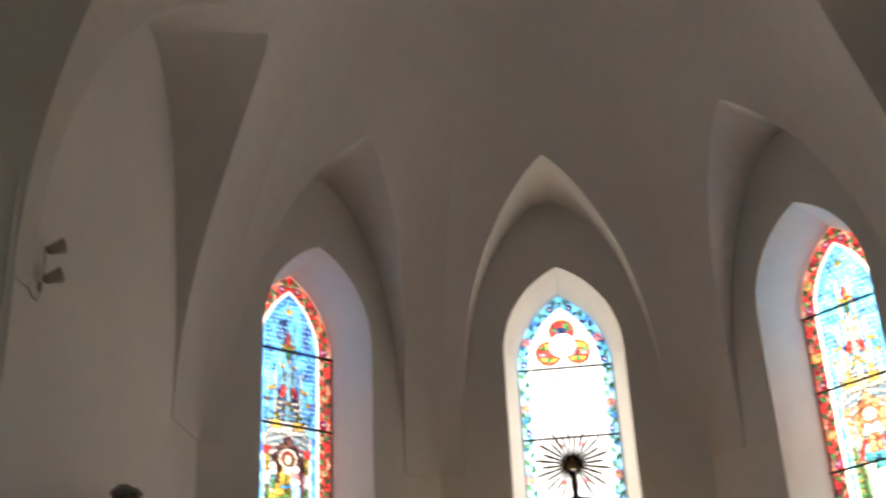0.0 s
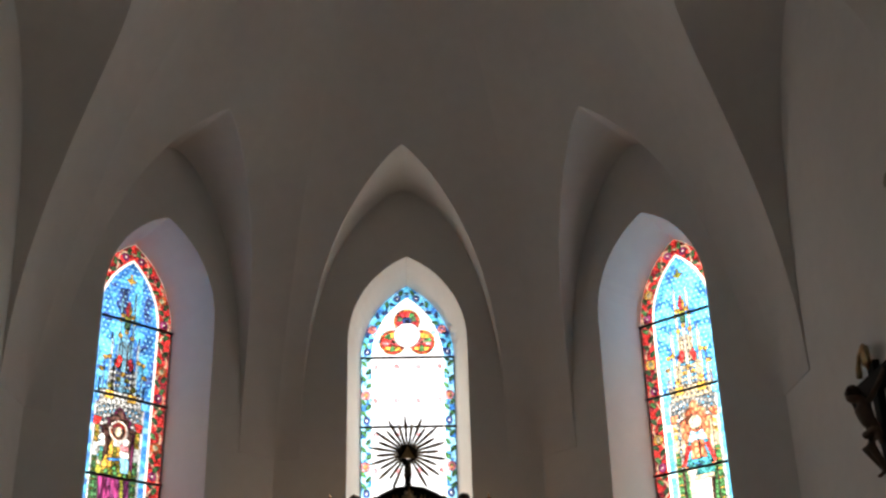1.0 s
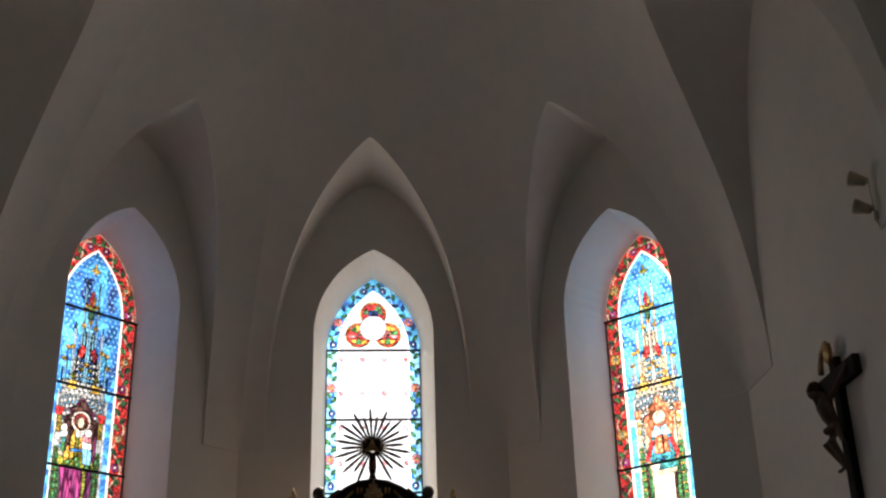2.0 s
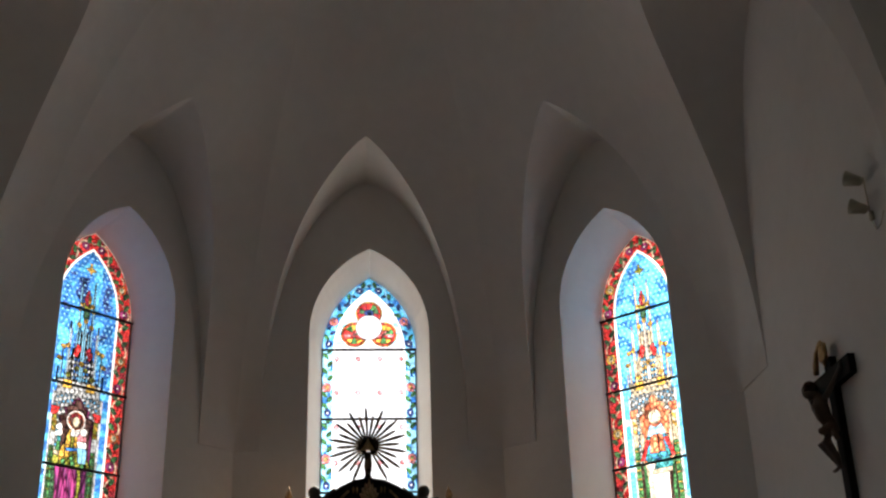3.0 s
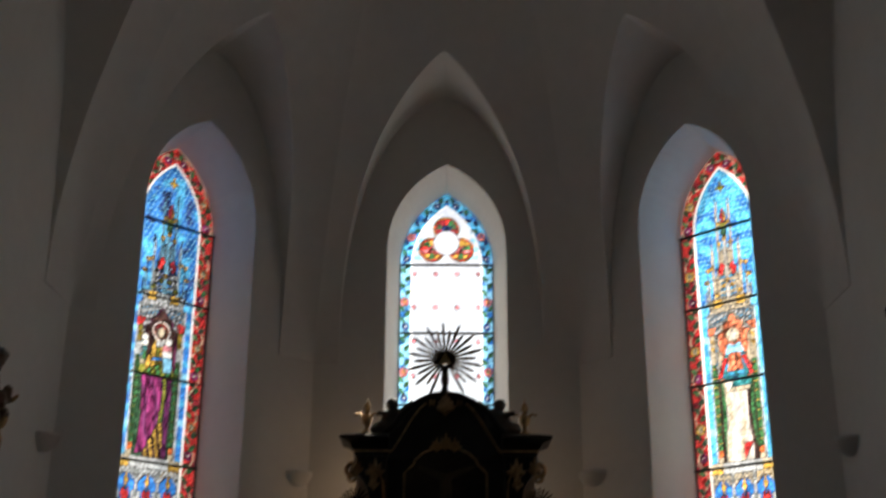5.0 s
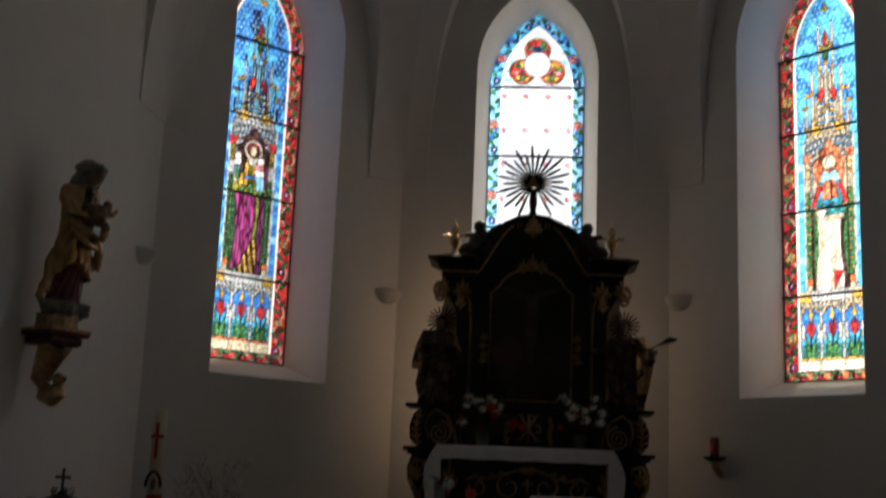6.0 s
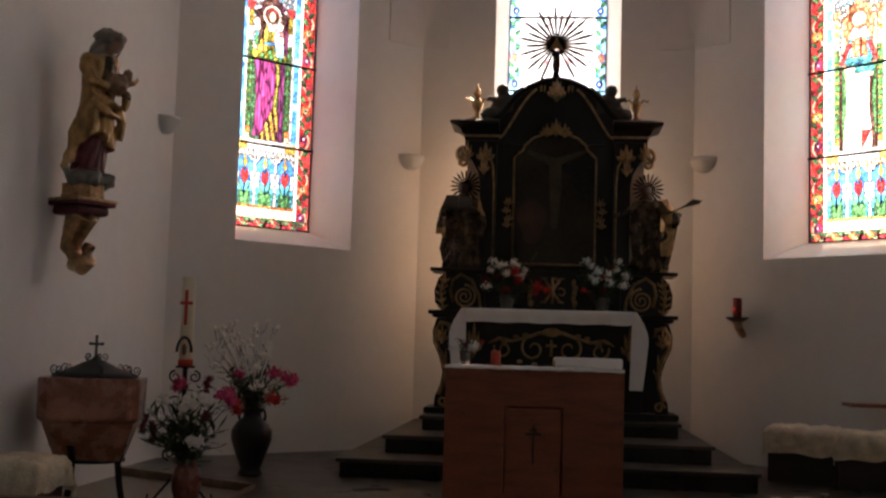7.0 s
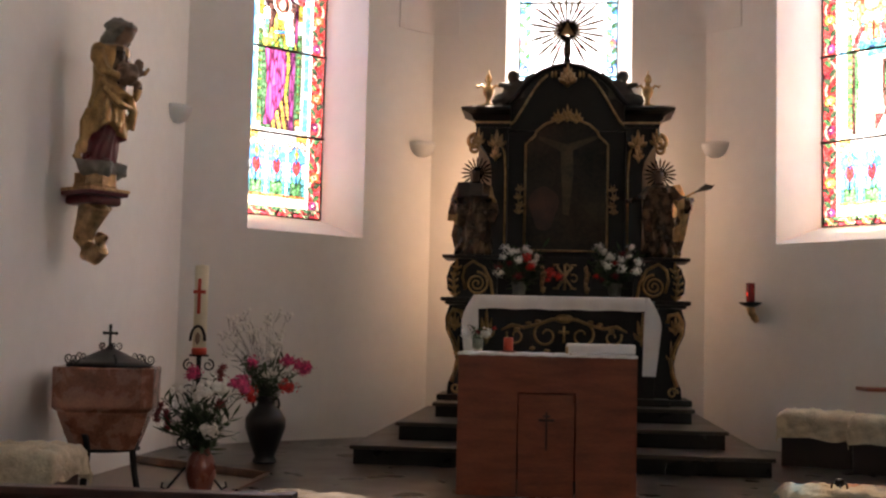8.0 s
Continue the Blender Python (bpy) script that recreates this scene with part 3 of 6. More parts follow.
def upper_figure(u, z, sun_side):
    """The upper half of the standing shape, before its niche."""
    x, d = u - 0.01, math.hypot(u - 0.01, z - 4.775)
    if ((x / 0.042) ** 2 + ((z - 4.765) / 0.062) ** 2) < 1:
        return ("robe" if sun_side else "cream"), ("face",)
    if d < 0.082:
        return ("cream" if sun_side else "brown" if z < 4.80 else "crimson"), ("hair", x > 0)
    if d < 0.115:
        return ("flame" if sun_side else "rim" if d > 0.097 else "orange"), ("halo", d > 0.097, math.floor(math.atan2(z - 4.775, x) / 1.57))
    if sun_side:
        if z < 4.69:
            w = 0.07 + (4.69 - z) * 0.42
            if abs(x) < w and z > 4.30:
                if abs(x) < 0.085 + 0.12 * (4.5 - z) and 4.36 < z < 4.58 - 0.6 * abs(abs(x) - 0.03):
                    return ("flame" if abs(x - 0.02) > 0.012 else "red"), ("dress", x > 0.02)
                if abs(x) > w - 0.055 and z < 4.52:
                    return "red", ("sleeve", x > 0, z > 4.42)
                return ("star" if z > 4.55 else "sky" if math.sin(x * 50 + z * 30) > -0.2 else "teal"), ("mantle", math.floor(z / 0.08), x > 0)
            if z <= 4.30 and abs(x) < 0.15:
                return "teal" if abs(x) > 0.03 else "navy", ("mantle_fold", math.floor(x / 0.06))
            if abs(abs(x) - 0.185) < 0.022 and 4.44 < z < 4.60:
                return "cream", ("palm", x > 0)
    else:
        if math.hypot(u - 0.115, z - 4.665) < 0.042:
            return "rim", ("bundle_top",)
        if 4.32 < z < 4.63 and abs(u - 0.11 - 0.1 * (4.5 - z)) < 0.058 - 0.05 * abs(z - 4.5):
            return ("pink" if z > 4.56 else "rim" if z > 4.49 else "star"), ("bundle", z > 4.56, z > 4.49, u > 0.12)
        if -0.235 < u < -0.135:
            if (math.hypot(u + 0.185, z - 4.68) < 0.04) or math.hypot(u + 0.17, z - 4.615) < 0.034 or math.hypot(u + 0.21, z - 4.60) < 0.025:
                return "rim", ("lily", math.floor(z / 0.05))
            if abs(u + 0.18) < 0.02 and 4.42 < z < 4.6:
                return ("green" if z < 4.52 else "teal"), ("lily_stalk", z < 4.52)
            if abs(u + 0.19) < 0.035 and 4.27 < z < 4.42:
                return "cream" if z > 4.37 else "olive", ("sleeve_end", z > 4.37)
        w = 0.06 + (4.69 - z) * 0.38
        if z < 4.69 and abs(x) < w:
            if abs(x) < 0.05 and 4.60 < z:
                return "white", ("collar", x > 0)
            if abs(z - 4.46 - 0.12 * x) < 0.016 and abs(x) < 0.09:
                return "blue", ("belt",)
            if z < 4.40 + 0.5 * x and x > -0.16:
                return ("olive" if math.sin(x * 55 + z * 20) > -0.2 else "green"), ("sash", math.floor((x - z) / 0.07))
            if x < -0.11 or x > 0.1:
                return ("gold" if z < 4.5 and x < 0 else "brown"), ("sleeve", x > 0, z < 4.5)
            return ("gold" if math.sin(x * 60) > -0.5 else "olive"), ("tunic", math.floor(x / 0.05), z > 4.5)
    # trefoil arch behind
    h = 0.205 if z < 4.78 else 0.205 * max(0.0, 1 - ((z - 4.78) / 0.27) ** 1.25) * (1 + 0.16 * math.sin(z * 58))
    if abs(x) < h:
        if abs(x) > h - 0.022:
            return ("cream" if sun_side else "purple"), ("arch_edge", x > 0, math.floor(z / 0.09))
        return ("flame" if sun_side else "brown"), ("arch", math.floor(z / 0.13), x > 0)
    net = math.sin(abs(x) * 70 + z * 20) * math.sin(abs(x) * 40 - z * 62)
    return ("white" if net > 0.12 else "sky" if net < -0.55 else "grey"), ("tracery", x > 0, math.floor(z / 0.09), net > 0.12, net < -0.55)


def lower_figure(u, z, sun_side):
    """The falling robes below the belt."""
    x = u - 0.01
    if sun_side:
        w = 0.17 + 0.02 * math.sin(z * 6)
        if abs(x) < w:
            fold = x + 0.04 * math.sin(z * 6) + 0.06 * (z - 3.8)
            if z < 3.56 and 0.03 < x < 0.03 + (z - 3.37) * 0.6:
                return "red", ("hem", x > 0.07)
            if z > 4.13 and x > -0.03 - (4.255 - z) * 0.6:
                return ("teal" if z > 4.18 else "cream"), ("mantle_end", z > 4.18)
            if x > w - 0.04:
                return "brown", ("robe_edge", z > 3.8)
            return ("robe" if math.floor(fold / 0.055) % 3 else "cream"), ("skirt", math.floor(fold / 0.055), z > 3.8)
        return ("green" if abs(x) < 0.20 else "brown"), ("back", x > 0, math.floor(z / 0.2))
    left = -0.20 + 0.03 * math.sin((z - 3.4) * 4)
    right = 0.05 + 0.03 * math.sin(z * 5) if z > 3.75 else 0.05 - (3.75 - z) * 0.45
    if left < x < right and z > 3.40:
        fold = x + 0.25 * (z - 3.8) + 0.03 * math.sin(z * 9)
        return ("purple" if math.floor(fold / 0.045) % 3 else "plum"), ("skirt", math.floor(fold / 0.045), z > 3.85)
    if x < 0.12 and z < 3.75 and x > right:
        return ("gold" if math.floor((x + z * 0.2) / 0.035) % 2 else "brown"), ("hem", math.floor((x + z * 0.2) / 0.035))
    if right <= x < 0.125:
        return ("olive" if x < right + 0.04 else "green" if x < right + 0.055 else "brown"), ("cloak", x < right + 0.04, math.floor(z / 0.25))
    return ("plum" if 0.125 <= x < 0.19 else "leaf"), ("back", x > 0, math.floor(z / 0.2))


PINNACLES = ((0.0, 0.022, 5.16, 6.02), (0.175, 0.015, 5.16, 5.93), (0.125, 0.011, 5.22, 5.62), (0.245, 0.012, 5.16, 5.56), (0.082, 0.012, 5.62, 6.46), (0.05, 0.011, 5.5, 5.9), (0.285, 0.009, 5.16, 5.40))
CROCKETS = ((5.87, 0.078), (5.42, 0.0), (5.36, 0.055), (5.60, 0.185), (5.58, 0.245), (6.06, 0.09), (6.12, 0.06), (5.93, 0.0), (5.27, 0.15), (5.44, 0.28))


def canopy(u, z, sun_side):
    """Turrets and gables of the canopy against a starred sky."""
    # with sun_side, lighter sky and cream turrets carry the sunlit brightness in their colour
    a = abs(u)
    if z < 5.21:
        if a < 0.27:
            if 0.09 < a < 0.20 and z > 5.12:
                return "gold", ("gallery_block", u > 0)
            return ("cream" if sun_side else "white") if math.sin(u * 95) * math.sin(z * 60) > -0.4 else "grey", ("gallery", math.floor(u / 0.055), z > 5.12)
    if a < 0.05 and abs(z - 6.21) < 0.10 and a < 0.048 * (1 - abs(z - 6.19) / 0.13):
        return ("crimson" if u < 0.012 else "gold"), ("gable", u < 0.012)
    if a < 0.04 and 5.96 < z < 6.12:
        return ("olive" if z > 6.05 else "leaf"), ("gable_foot", u > 0, z > 6.05)
    for w, cx in ((1.0, 0.085), (0.8, -0.07)):
        if abs(u - cx) / 0.05 + abs(z - 5.605 + 0.6 * abs(u)) / 0.085 < 1:
            return ("red" if u < 0 or sun_side else "crimson"), ("pennant", u > 0)
    for cz, cx in CROCKETS:
        d = math.hypot((a - cx) * 0.9, z - cz)
        if d < 0.027:
            return ("brown" if d < 0.009 else "gold" if sun_side or cz > 5.4 else "olive"), ("crocket", cz, u > 0)
    for cx, w, low, top in PINNACLES:
        if z > low and abs(a - cx) < w * (1.0 if z < top - 0.14 else max(0.0, (top - z) / 0.14)):
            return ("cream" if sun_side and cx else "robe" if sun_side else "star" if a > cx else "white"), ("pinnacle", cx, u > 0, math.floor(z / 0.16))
    if abs(u) / 0.075 + abs(z - 6.56) / 0.035 < 1 or (a < 0.014 and 6.5 < z < 6.64):
        return ("olive" if sun_side else "gold"), ("finial",)
    if z < 5.80 and a < 0.05 + 0.17 * (5.80 - z) / 0.6:
        net = math.sin(u * 78 + z * 44) * math.sin(u * 78 - z * 44)
        if net > -0.25:
            return ("cream" if sun_side else "white" if net > 0.15 else "grey"), ("web", math.floor(u / 0.06), math.floor(z / 0.09))
    sx, sz = u / 0.062, z / 0.058
    r = math.floor(sz)
    sx += 0.5 * (r % 2)
    if math.hypot(sx - math.floor(sx) - 0.5, sz - r - 0.5) < 0.19:
        return "star", ("stars", math.floor(z / 0.4), u > 0)
    n = noise.noise(Vector((u * 6, z * 6, 2.0 if sun_side else 7.0)))
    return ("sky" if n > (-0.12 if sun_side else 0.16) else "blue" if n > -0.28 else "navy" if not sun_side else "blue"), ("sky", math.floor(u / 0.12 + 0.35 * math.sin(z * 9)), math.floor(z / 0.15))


def grisaille_window(u, z, _):
    """The axial window: clear glass in a blue flowered border, a trefoil on top."""
    v, c = round_the_arch(u, z, 0.155)
    a = abs(u)
    if c > 0 or z < 2.52:
        if c < 0.1:
            return "rim", ("line", u > 0, math.floor(z / 0.3))
        col, piece = vine_border(v, (c - 0.1) / 0.9, "sky" if v > 6.1 else "star", "blue", "navy" if v > 6.2 else "green", "pink", "flame", "navy")
        if col == "cream":
            col = "star"
        return col, ("border", u > 0) + piece
    if z > 6.06:
        cz = 6.36
        if math.hypot(u, z - cz) < 0.165:
            return "clear", ("heart",)
        lobes = [(0.0, cz + 0.185), (-0.185, cz - 0.095), (0.185, cz - 0.095)]
        ds = [math.hypot(u - x, z - y) for x, y in lobes]
        m = min(ds)
        i = ds.index(m)
        if m < 0.165:
            t = math.atan2(z - lobes[i][1], u - lobes[i][0])
            if m > 0.15:
                return "gold", ("rim", i, math.floor(t / 0.9))
            if m > 0.128:
                return "red", ("band", i, math.floor(t / 0.9))
            k = math.floor(t / 0.63)
            if i == 0:
                return ("rim" if m < 0.016 else "navy" if m < 0.06 else ("leaf", "green", "red", "crimson")[k % 4]), ("lobe", i, m < 0.016, m < 0.06, k)
            y = z - lobes[i][1]
            return ("gold" if abs(y) > 0.055 and k % 3 else "pink" if abs(y) < 0.045 and k % 2 else "red" if k % 3 else "green"), ("lobe", i, m < 0.05, k)
        return ("star" if a > 0.30 and k_even(z) else "clear"), ("field", u > 0, z > cz)
    k, j = math.floor(u / 0.108), math.floor(z / 0.15)
    x, y = u / 0.27 - math.floor(u / 0.27) - 0.5, z / 0.44 - math.floor(z / 0.44) - 0.5
    if math.hypot(x * 0.27, y * 0.44) < 0.028:
        return "pink", ("dot", k, j)
    return "clear", ("quarry", k, j)


def k_even(z):
    return math.floor(z / 0.06) % 2 == 0


def glazing(k, u0, design, sun_side, label):
    """A leaded window: pieces of glass, lead between them, iron bars across."""
    m = side(k) @ Matrix.Translation((u0, DEPTH, 0))
    win = thing("window_%d" % {0: 1, 45: 2, -45: 3}[k], m, label, "window", "apse windows", "structure")
    n_u, n_z = int(2 * PANE["half"] / CELL) + 2, int((PANE["apex"] - PANE["sill"]) / CELL) + 1
    ids, table = np.full((n_z, n_u), -1, dtype=int), {}
    for j in range(n_z):
        z = PANE["sill"] + (j + 0.5) * CELL
        h = arch_half(PANE["half"], PANE["spring"], PANE["apex"], z)
        for i in range(n_u):
            u = (i - n_u / 2 + 0.5) * CELL
            if abs(u) < h + CELL:
                ids[j, i] = table.setdefault(design(u, z, sun_side), len(table))
    leaded = ids.copy()
    names = list(table)
    soft = [n[1][0] == "border" and n[1][2] in ("ground", "stem", "heart", "eye") or n[1][0] in ("stars", "line", "edge", "quarry", "stem", "skirt", "sky", "field", "eye", "shaft", "strip") for n in names]
    lead = len(names)
    hard = np.array([not q for q in soft] + [False])
    for dj, di in ((0, 1), (1, 0)):
        a, b = ids[:n_z - dj, :n_u - di], ids[dj:, di:]
        cut = (a != b) & (a >= 0) & (b >= 0) & (hard[a] | hard[b])
        leaded[:n_z - dj, :n_u - di][cut] = lead
    runs = {}
    for j in range(n_z):
        i = 0
        while i < n_u:
            p, s = leaded[j, i], i
            while i < n_u and leaded[j, i] == p:
                i += 1
            if p >= 0:
                runs.setdefault(int(p), []).append((j, s, i))
    plain = {}
    for p, rs in runs.items():
        colour = "lead" if p == lead else names[p][0]
        small = p == lead or sum(e - s for _, s, e in rs) < 60
        if small:
            plain.setdefault(colour, []).extend(rs)
            continue
        piece_of(win, rs, n_u, GC[colour], "glass_piece")
    for colour, rs in plain.items():
        ob = piece_of(win, rs, n_u, LEAD if colour == "lead" else GC[colour], "lead_came" if colour == "lead" else "small_glass")
        tagged(ob, kind="stuff")
    for z in BARS:
        bar = boxed(-PANE["half"] - 0.02, PANE["half"] + 0.02, -0.035, -0.008, z - 0.014, z + 0.014, bevel=0.004)
        part("iron_bar", bar, LEAD, win)
    for sgn in (-1, 1):
        part("iron_edge", boxed(sgn * PANE["half"] - 0.012, sgn * PANE["half"] + 0.012, -0.02, -0.004, PANE["sill"], PANE["spring"]), LEAD, win)
    part("iron_edge", boxed(-PANE["half"], PANE["half"], -0.02, -0.004, PANE["sill"] - 0.012, PANE["sill"] + 0.012), LEAD, win)


def piece_of(win, rs, n_u, mat, name):
    vs, fs = [], []
    for j, s, e in rs:
        z0, z1 = PANE["sill"] + j * CELL, PANE["sill"] + (j + 1) * CELL
        a, b = (s - n_u / 2) * CELL, (e - n_u / 2) * CELL
        k = len(vs)
        vs += [(a, 0, z0), (b, 0, z0), (b, 0, z1), (a, 0, z1)]
        fs.append((k, k + 1, k + 2, k + 3))
    me = bpy.data.meshes.new(name)
    me.from_pydata(vs, [], fs)
    me.materials.append(mat)
    ob = new(name, me)
    ob.parent = win
    return ob


glazing(0, 0.0, grisaille_window, False, "pale grisaille window with blue flowered border and trefoil")
glazing(45, -0.1, saint_window, False, "blue stained glass window with a purple robed figure under a canopy")
# its paler glass colours add to the real sun behind it
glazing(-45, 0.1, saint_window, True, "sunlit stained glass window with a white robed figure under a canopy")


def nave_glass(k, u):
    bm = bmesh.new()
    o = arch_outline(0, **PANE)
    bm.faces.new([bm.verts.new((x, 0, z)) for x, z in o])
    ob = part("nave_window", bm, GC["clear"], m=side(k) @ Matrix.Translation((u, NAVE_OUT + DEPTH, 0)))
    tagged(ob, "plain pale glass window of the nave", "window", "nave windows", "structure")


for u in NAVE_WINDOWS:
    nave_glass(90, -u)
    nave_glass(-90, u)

# ---- choir: steps and high altar ----
def step(name, x0, x1, y0, y1, z0, z1):
    st = thing(name, Matrix.Translation((0, 0, z0)), "black stone altar step with a dark tread slab", "step", "altar steps")
    h = z1 - z0
    part("riser", boxed(x0 + 0.03, x1 - 0.03, y0 + 0.03, y1, 0, h - 0.035, bevel=0.004), STEP, st)
    part("tread", boxed(x0, x1, y0, y1, h - 0.035, h, bevel=0.008), TREAD, st, "brown stone tread slab")


TREAD = material("brown_stone_tread", (0.036, 0.027, 0.02), 0.38, spread=0.3, scale=3, bump=0.12)
step("altar_step", -1.79, 1.80, 10.08, 13.3, 0.0, 0.165)
step("altar_step", -1.48, 1.50, 10.68, 13.3, 0.165, 0.33)
step("altar_step", -1.23, 1.29, 11.45, 13.3, 0.33, 0.471)

FAR = 1.047   # the altar group is laid out on a nearer plane and carried back along the view by this factor


def carried_back(x, y, z):
    return Matrix.Translation(EYE * (1 - FAR)) @ Matrix.Diagonal((FAR, FAR, FAR, 1)) @ Matrix.Translation((x, y, z))


RX, RY = 0.035, 11.65


def scroll(bm, cx, cz, r0, r1, turns, y, radius, start=0.0, flip=1, n=40):
    pts = []
    for i in range(n + 1):
        s = i / n
        a = start + flip * s * turns * 2 * math.pi
        r = r0 + (r1 - r0) * s
        pts.append((cx + r * math.cos(a), y, cz + r * math.sin(a)))
    return tube(bm, pts, radius, 6, 0.6)


def acanthus(bm, cx, cz, y, w, h, lobes=5, seed=0):
    """A carved leaf tuft: curling lobes spreading from its foot."""
    for i in range(lobes):
        a = (i / (lobes - 1) - 0.5) * 2.2 if lobes > 1 else 0
        l = h * (1 - 0.3 * abs(a))
        tip = (cx + math.sin(a) * w, y - 0.03, cz + math.cos(a) * l)
        mid = (cx + math.sin(a) * w * 0.75, y - 0.055, cz + math.cos(a) * l * 0.55)
        tube(bm, [(cx, y, cz), mid, tip], 0.03 * w / 0.12, 7, [0.6, 1.0, 0.35])
    blob(bm, (cx, y - 0.03, cz), (w * 0.3, 0.03, h * 0.2), 1)
    return bm


def high_altar():
    al = thing("high_altar", carried_back(RX, RY, 0.499), "black high altar block with gilded scrollwork frontal", "altar")
    Z = lambda z: z - 0.499
    part("plinth", boxed(-1.0, 1.0, -0.42, 0.35, 0, 0.07, bevel=0.01), BLACKWOOD, al)
    part("block", boxed(-0.86, 0.86, -0.32, 0.35, 0.07, Z(1.42), bevel=0.01), BLACKWOOD, al)
    part("core", boxed(-0.975, 0.975, -0.18, 0.345, 0.07, Z(1.415), bevel=0.01), BLACKWOOD, al)
    part("mensa_slab", boxed(-0.845, 0.785, -0.43, 0.36, Z(1.42), Z(1.515), bevel=0.012), STEP, al, "dark stone altar slab")
    orn = bmesh.new()
    y = -0.335
    for s in (-1, 1):
        scroll(orn, s * 0.17, Z(1.15), 0.13, 0.03, 1.2, y, 0.014, math.pi / 2, -s)
        scroll(orn, s * 0.46, Z(1.14), 0.09, 0.02, 1.1, y, 0.012, 0.4 if s > 0 else math.pi - 0.4, -s)
        pts = [(s * x, y, Z(z)) for x, z in ((0.0, 1.31), (0.12, 1.30), (0.25, 1.25), (0.38, 1.22), (0.50, 1.24), (0.6, 1.19))]
        tube(orn, pts, 0.016, 6, [1.3, 1.1, 1, 1, 1.2, 0.5])
        for x, z in ((0.25, 1.28), (0.34, 1.26), (0.45, 1.20), (0.3, 1.02), (0.16, 1.0)):
            blob(orn, (s * x, y, Z(z)), (0.035, 0.015, 0.02), 1, 0.3, x * 9)
    blob(orn, (0, y, Z(1.31)), (0.09, 0.03, 0.045), 2, 0.3)
    tube(orn, [(0, y, Z(1.08)), (0, y, Z(1.24))], 0.014)
    tube(orn, [(-0.05, y, Z(1.18)), (0.05, y, Z(1.18))], 0.014)
    part("frontal_scrollwork", orn, OLDGOLD, al, "tarnished gilt scrollwork", smooth=True)
    for s in (-1, 1):
        cor = bmesh.new()
        acanthus(cor, s * 0.74, Z(1.10), y, 0.09, 0.28, 5)
        part("corner_acanthus", cor, OLDGOLD, al, smooth=True)


high_altar()


def altar_cloth():
    """The white cloth over the high altar: top, short front fall, long falls at both ends."""
    cl = thing("altar_cloth", carried_back(RX, RY, 1.515), "white linen cloth hanging over the high altar", "altar cloth")
    bm = bmesh.new()
    rows = []
    for y, z in ((0.10, 0.006), (-0.2, 0.006), (-0.44, 0.006), (-0.452, -0.01), (-0.455, -0.06), (-0.46, -0.125)):
        rows.append([(x, y + 0.006 * math.sin(x * 31) * (z < -0.03), z + 0.004 * math.sin(x * 17) * (z < -0.1)) for x in [-0.86 + 1.655 * i / 40 for i in range(41)]])
    quads(bm, rows)
    part("top_cloth", bm, LINEN, cl, smooth=True)
    for s in (-1, 1):
        def edge(f):
            """Where the hanging end stands, f of the way down: it swings out and falls back."""
            return -0.033 + s * (0.827 + 0.115 * math.sin(min(f / 0.38, 1) * math.pi / 2) - 0.05 * max(0.0, f - 0.38) / 0.62)

        bm = bmesh.new()
        quads(bm, [[(edge(f) + 0.006 * math.sin(i * 1.3 + f * 3) * f, -0.46 + 0.16 * i / 8, 0.006 - 0.74 * f) for i in range(9)] for f in [j / 12 for j in range(13)]])
        bmesh.ops.solidify(bm, geom=bm.faces[:], thickness=0.006)
        part("side_fall", bm, LINEN, cl, smooth=True)
        bm = bmesh.new()
        # the fold that turns the corner to the front
        rows = []
        for f in [j / 12 for j in range(13)]:
            inner = -0.033 + s * (0.785 - 0.02 * f)
            rows.append([(edge(f) + (inner - edge(f)) * g, -0.470 - 0.012 * math.sin(g * 3), 0.004 - 0.735 * f) for g in (0, 0.25, 0.5, 0.75, 1.0)])
        quads(bm, rows)
        part("corner_fold", bm, LINEN, cl, smooth=True)


altar_cloth()


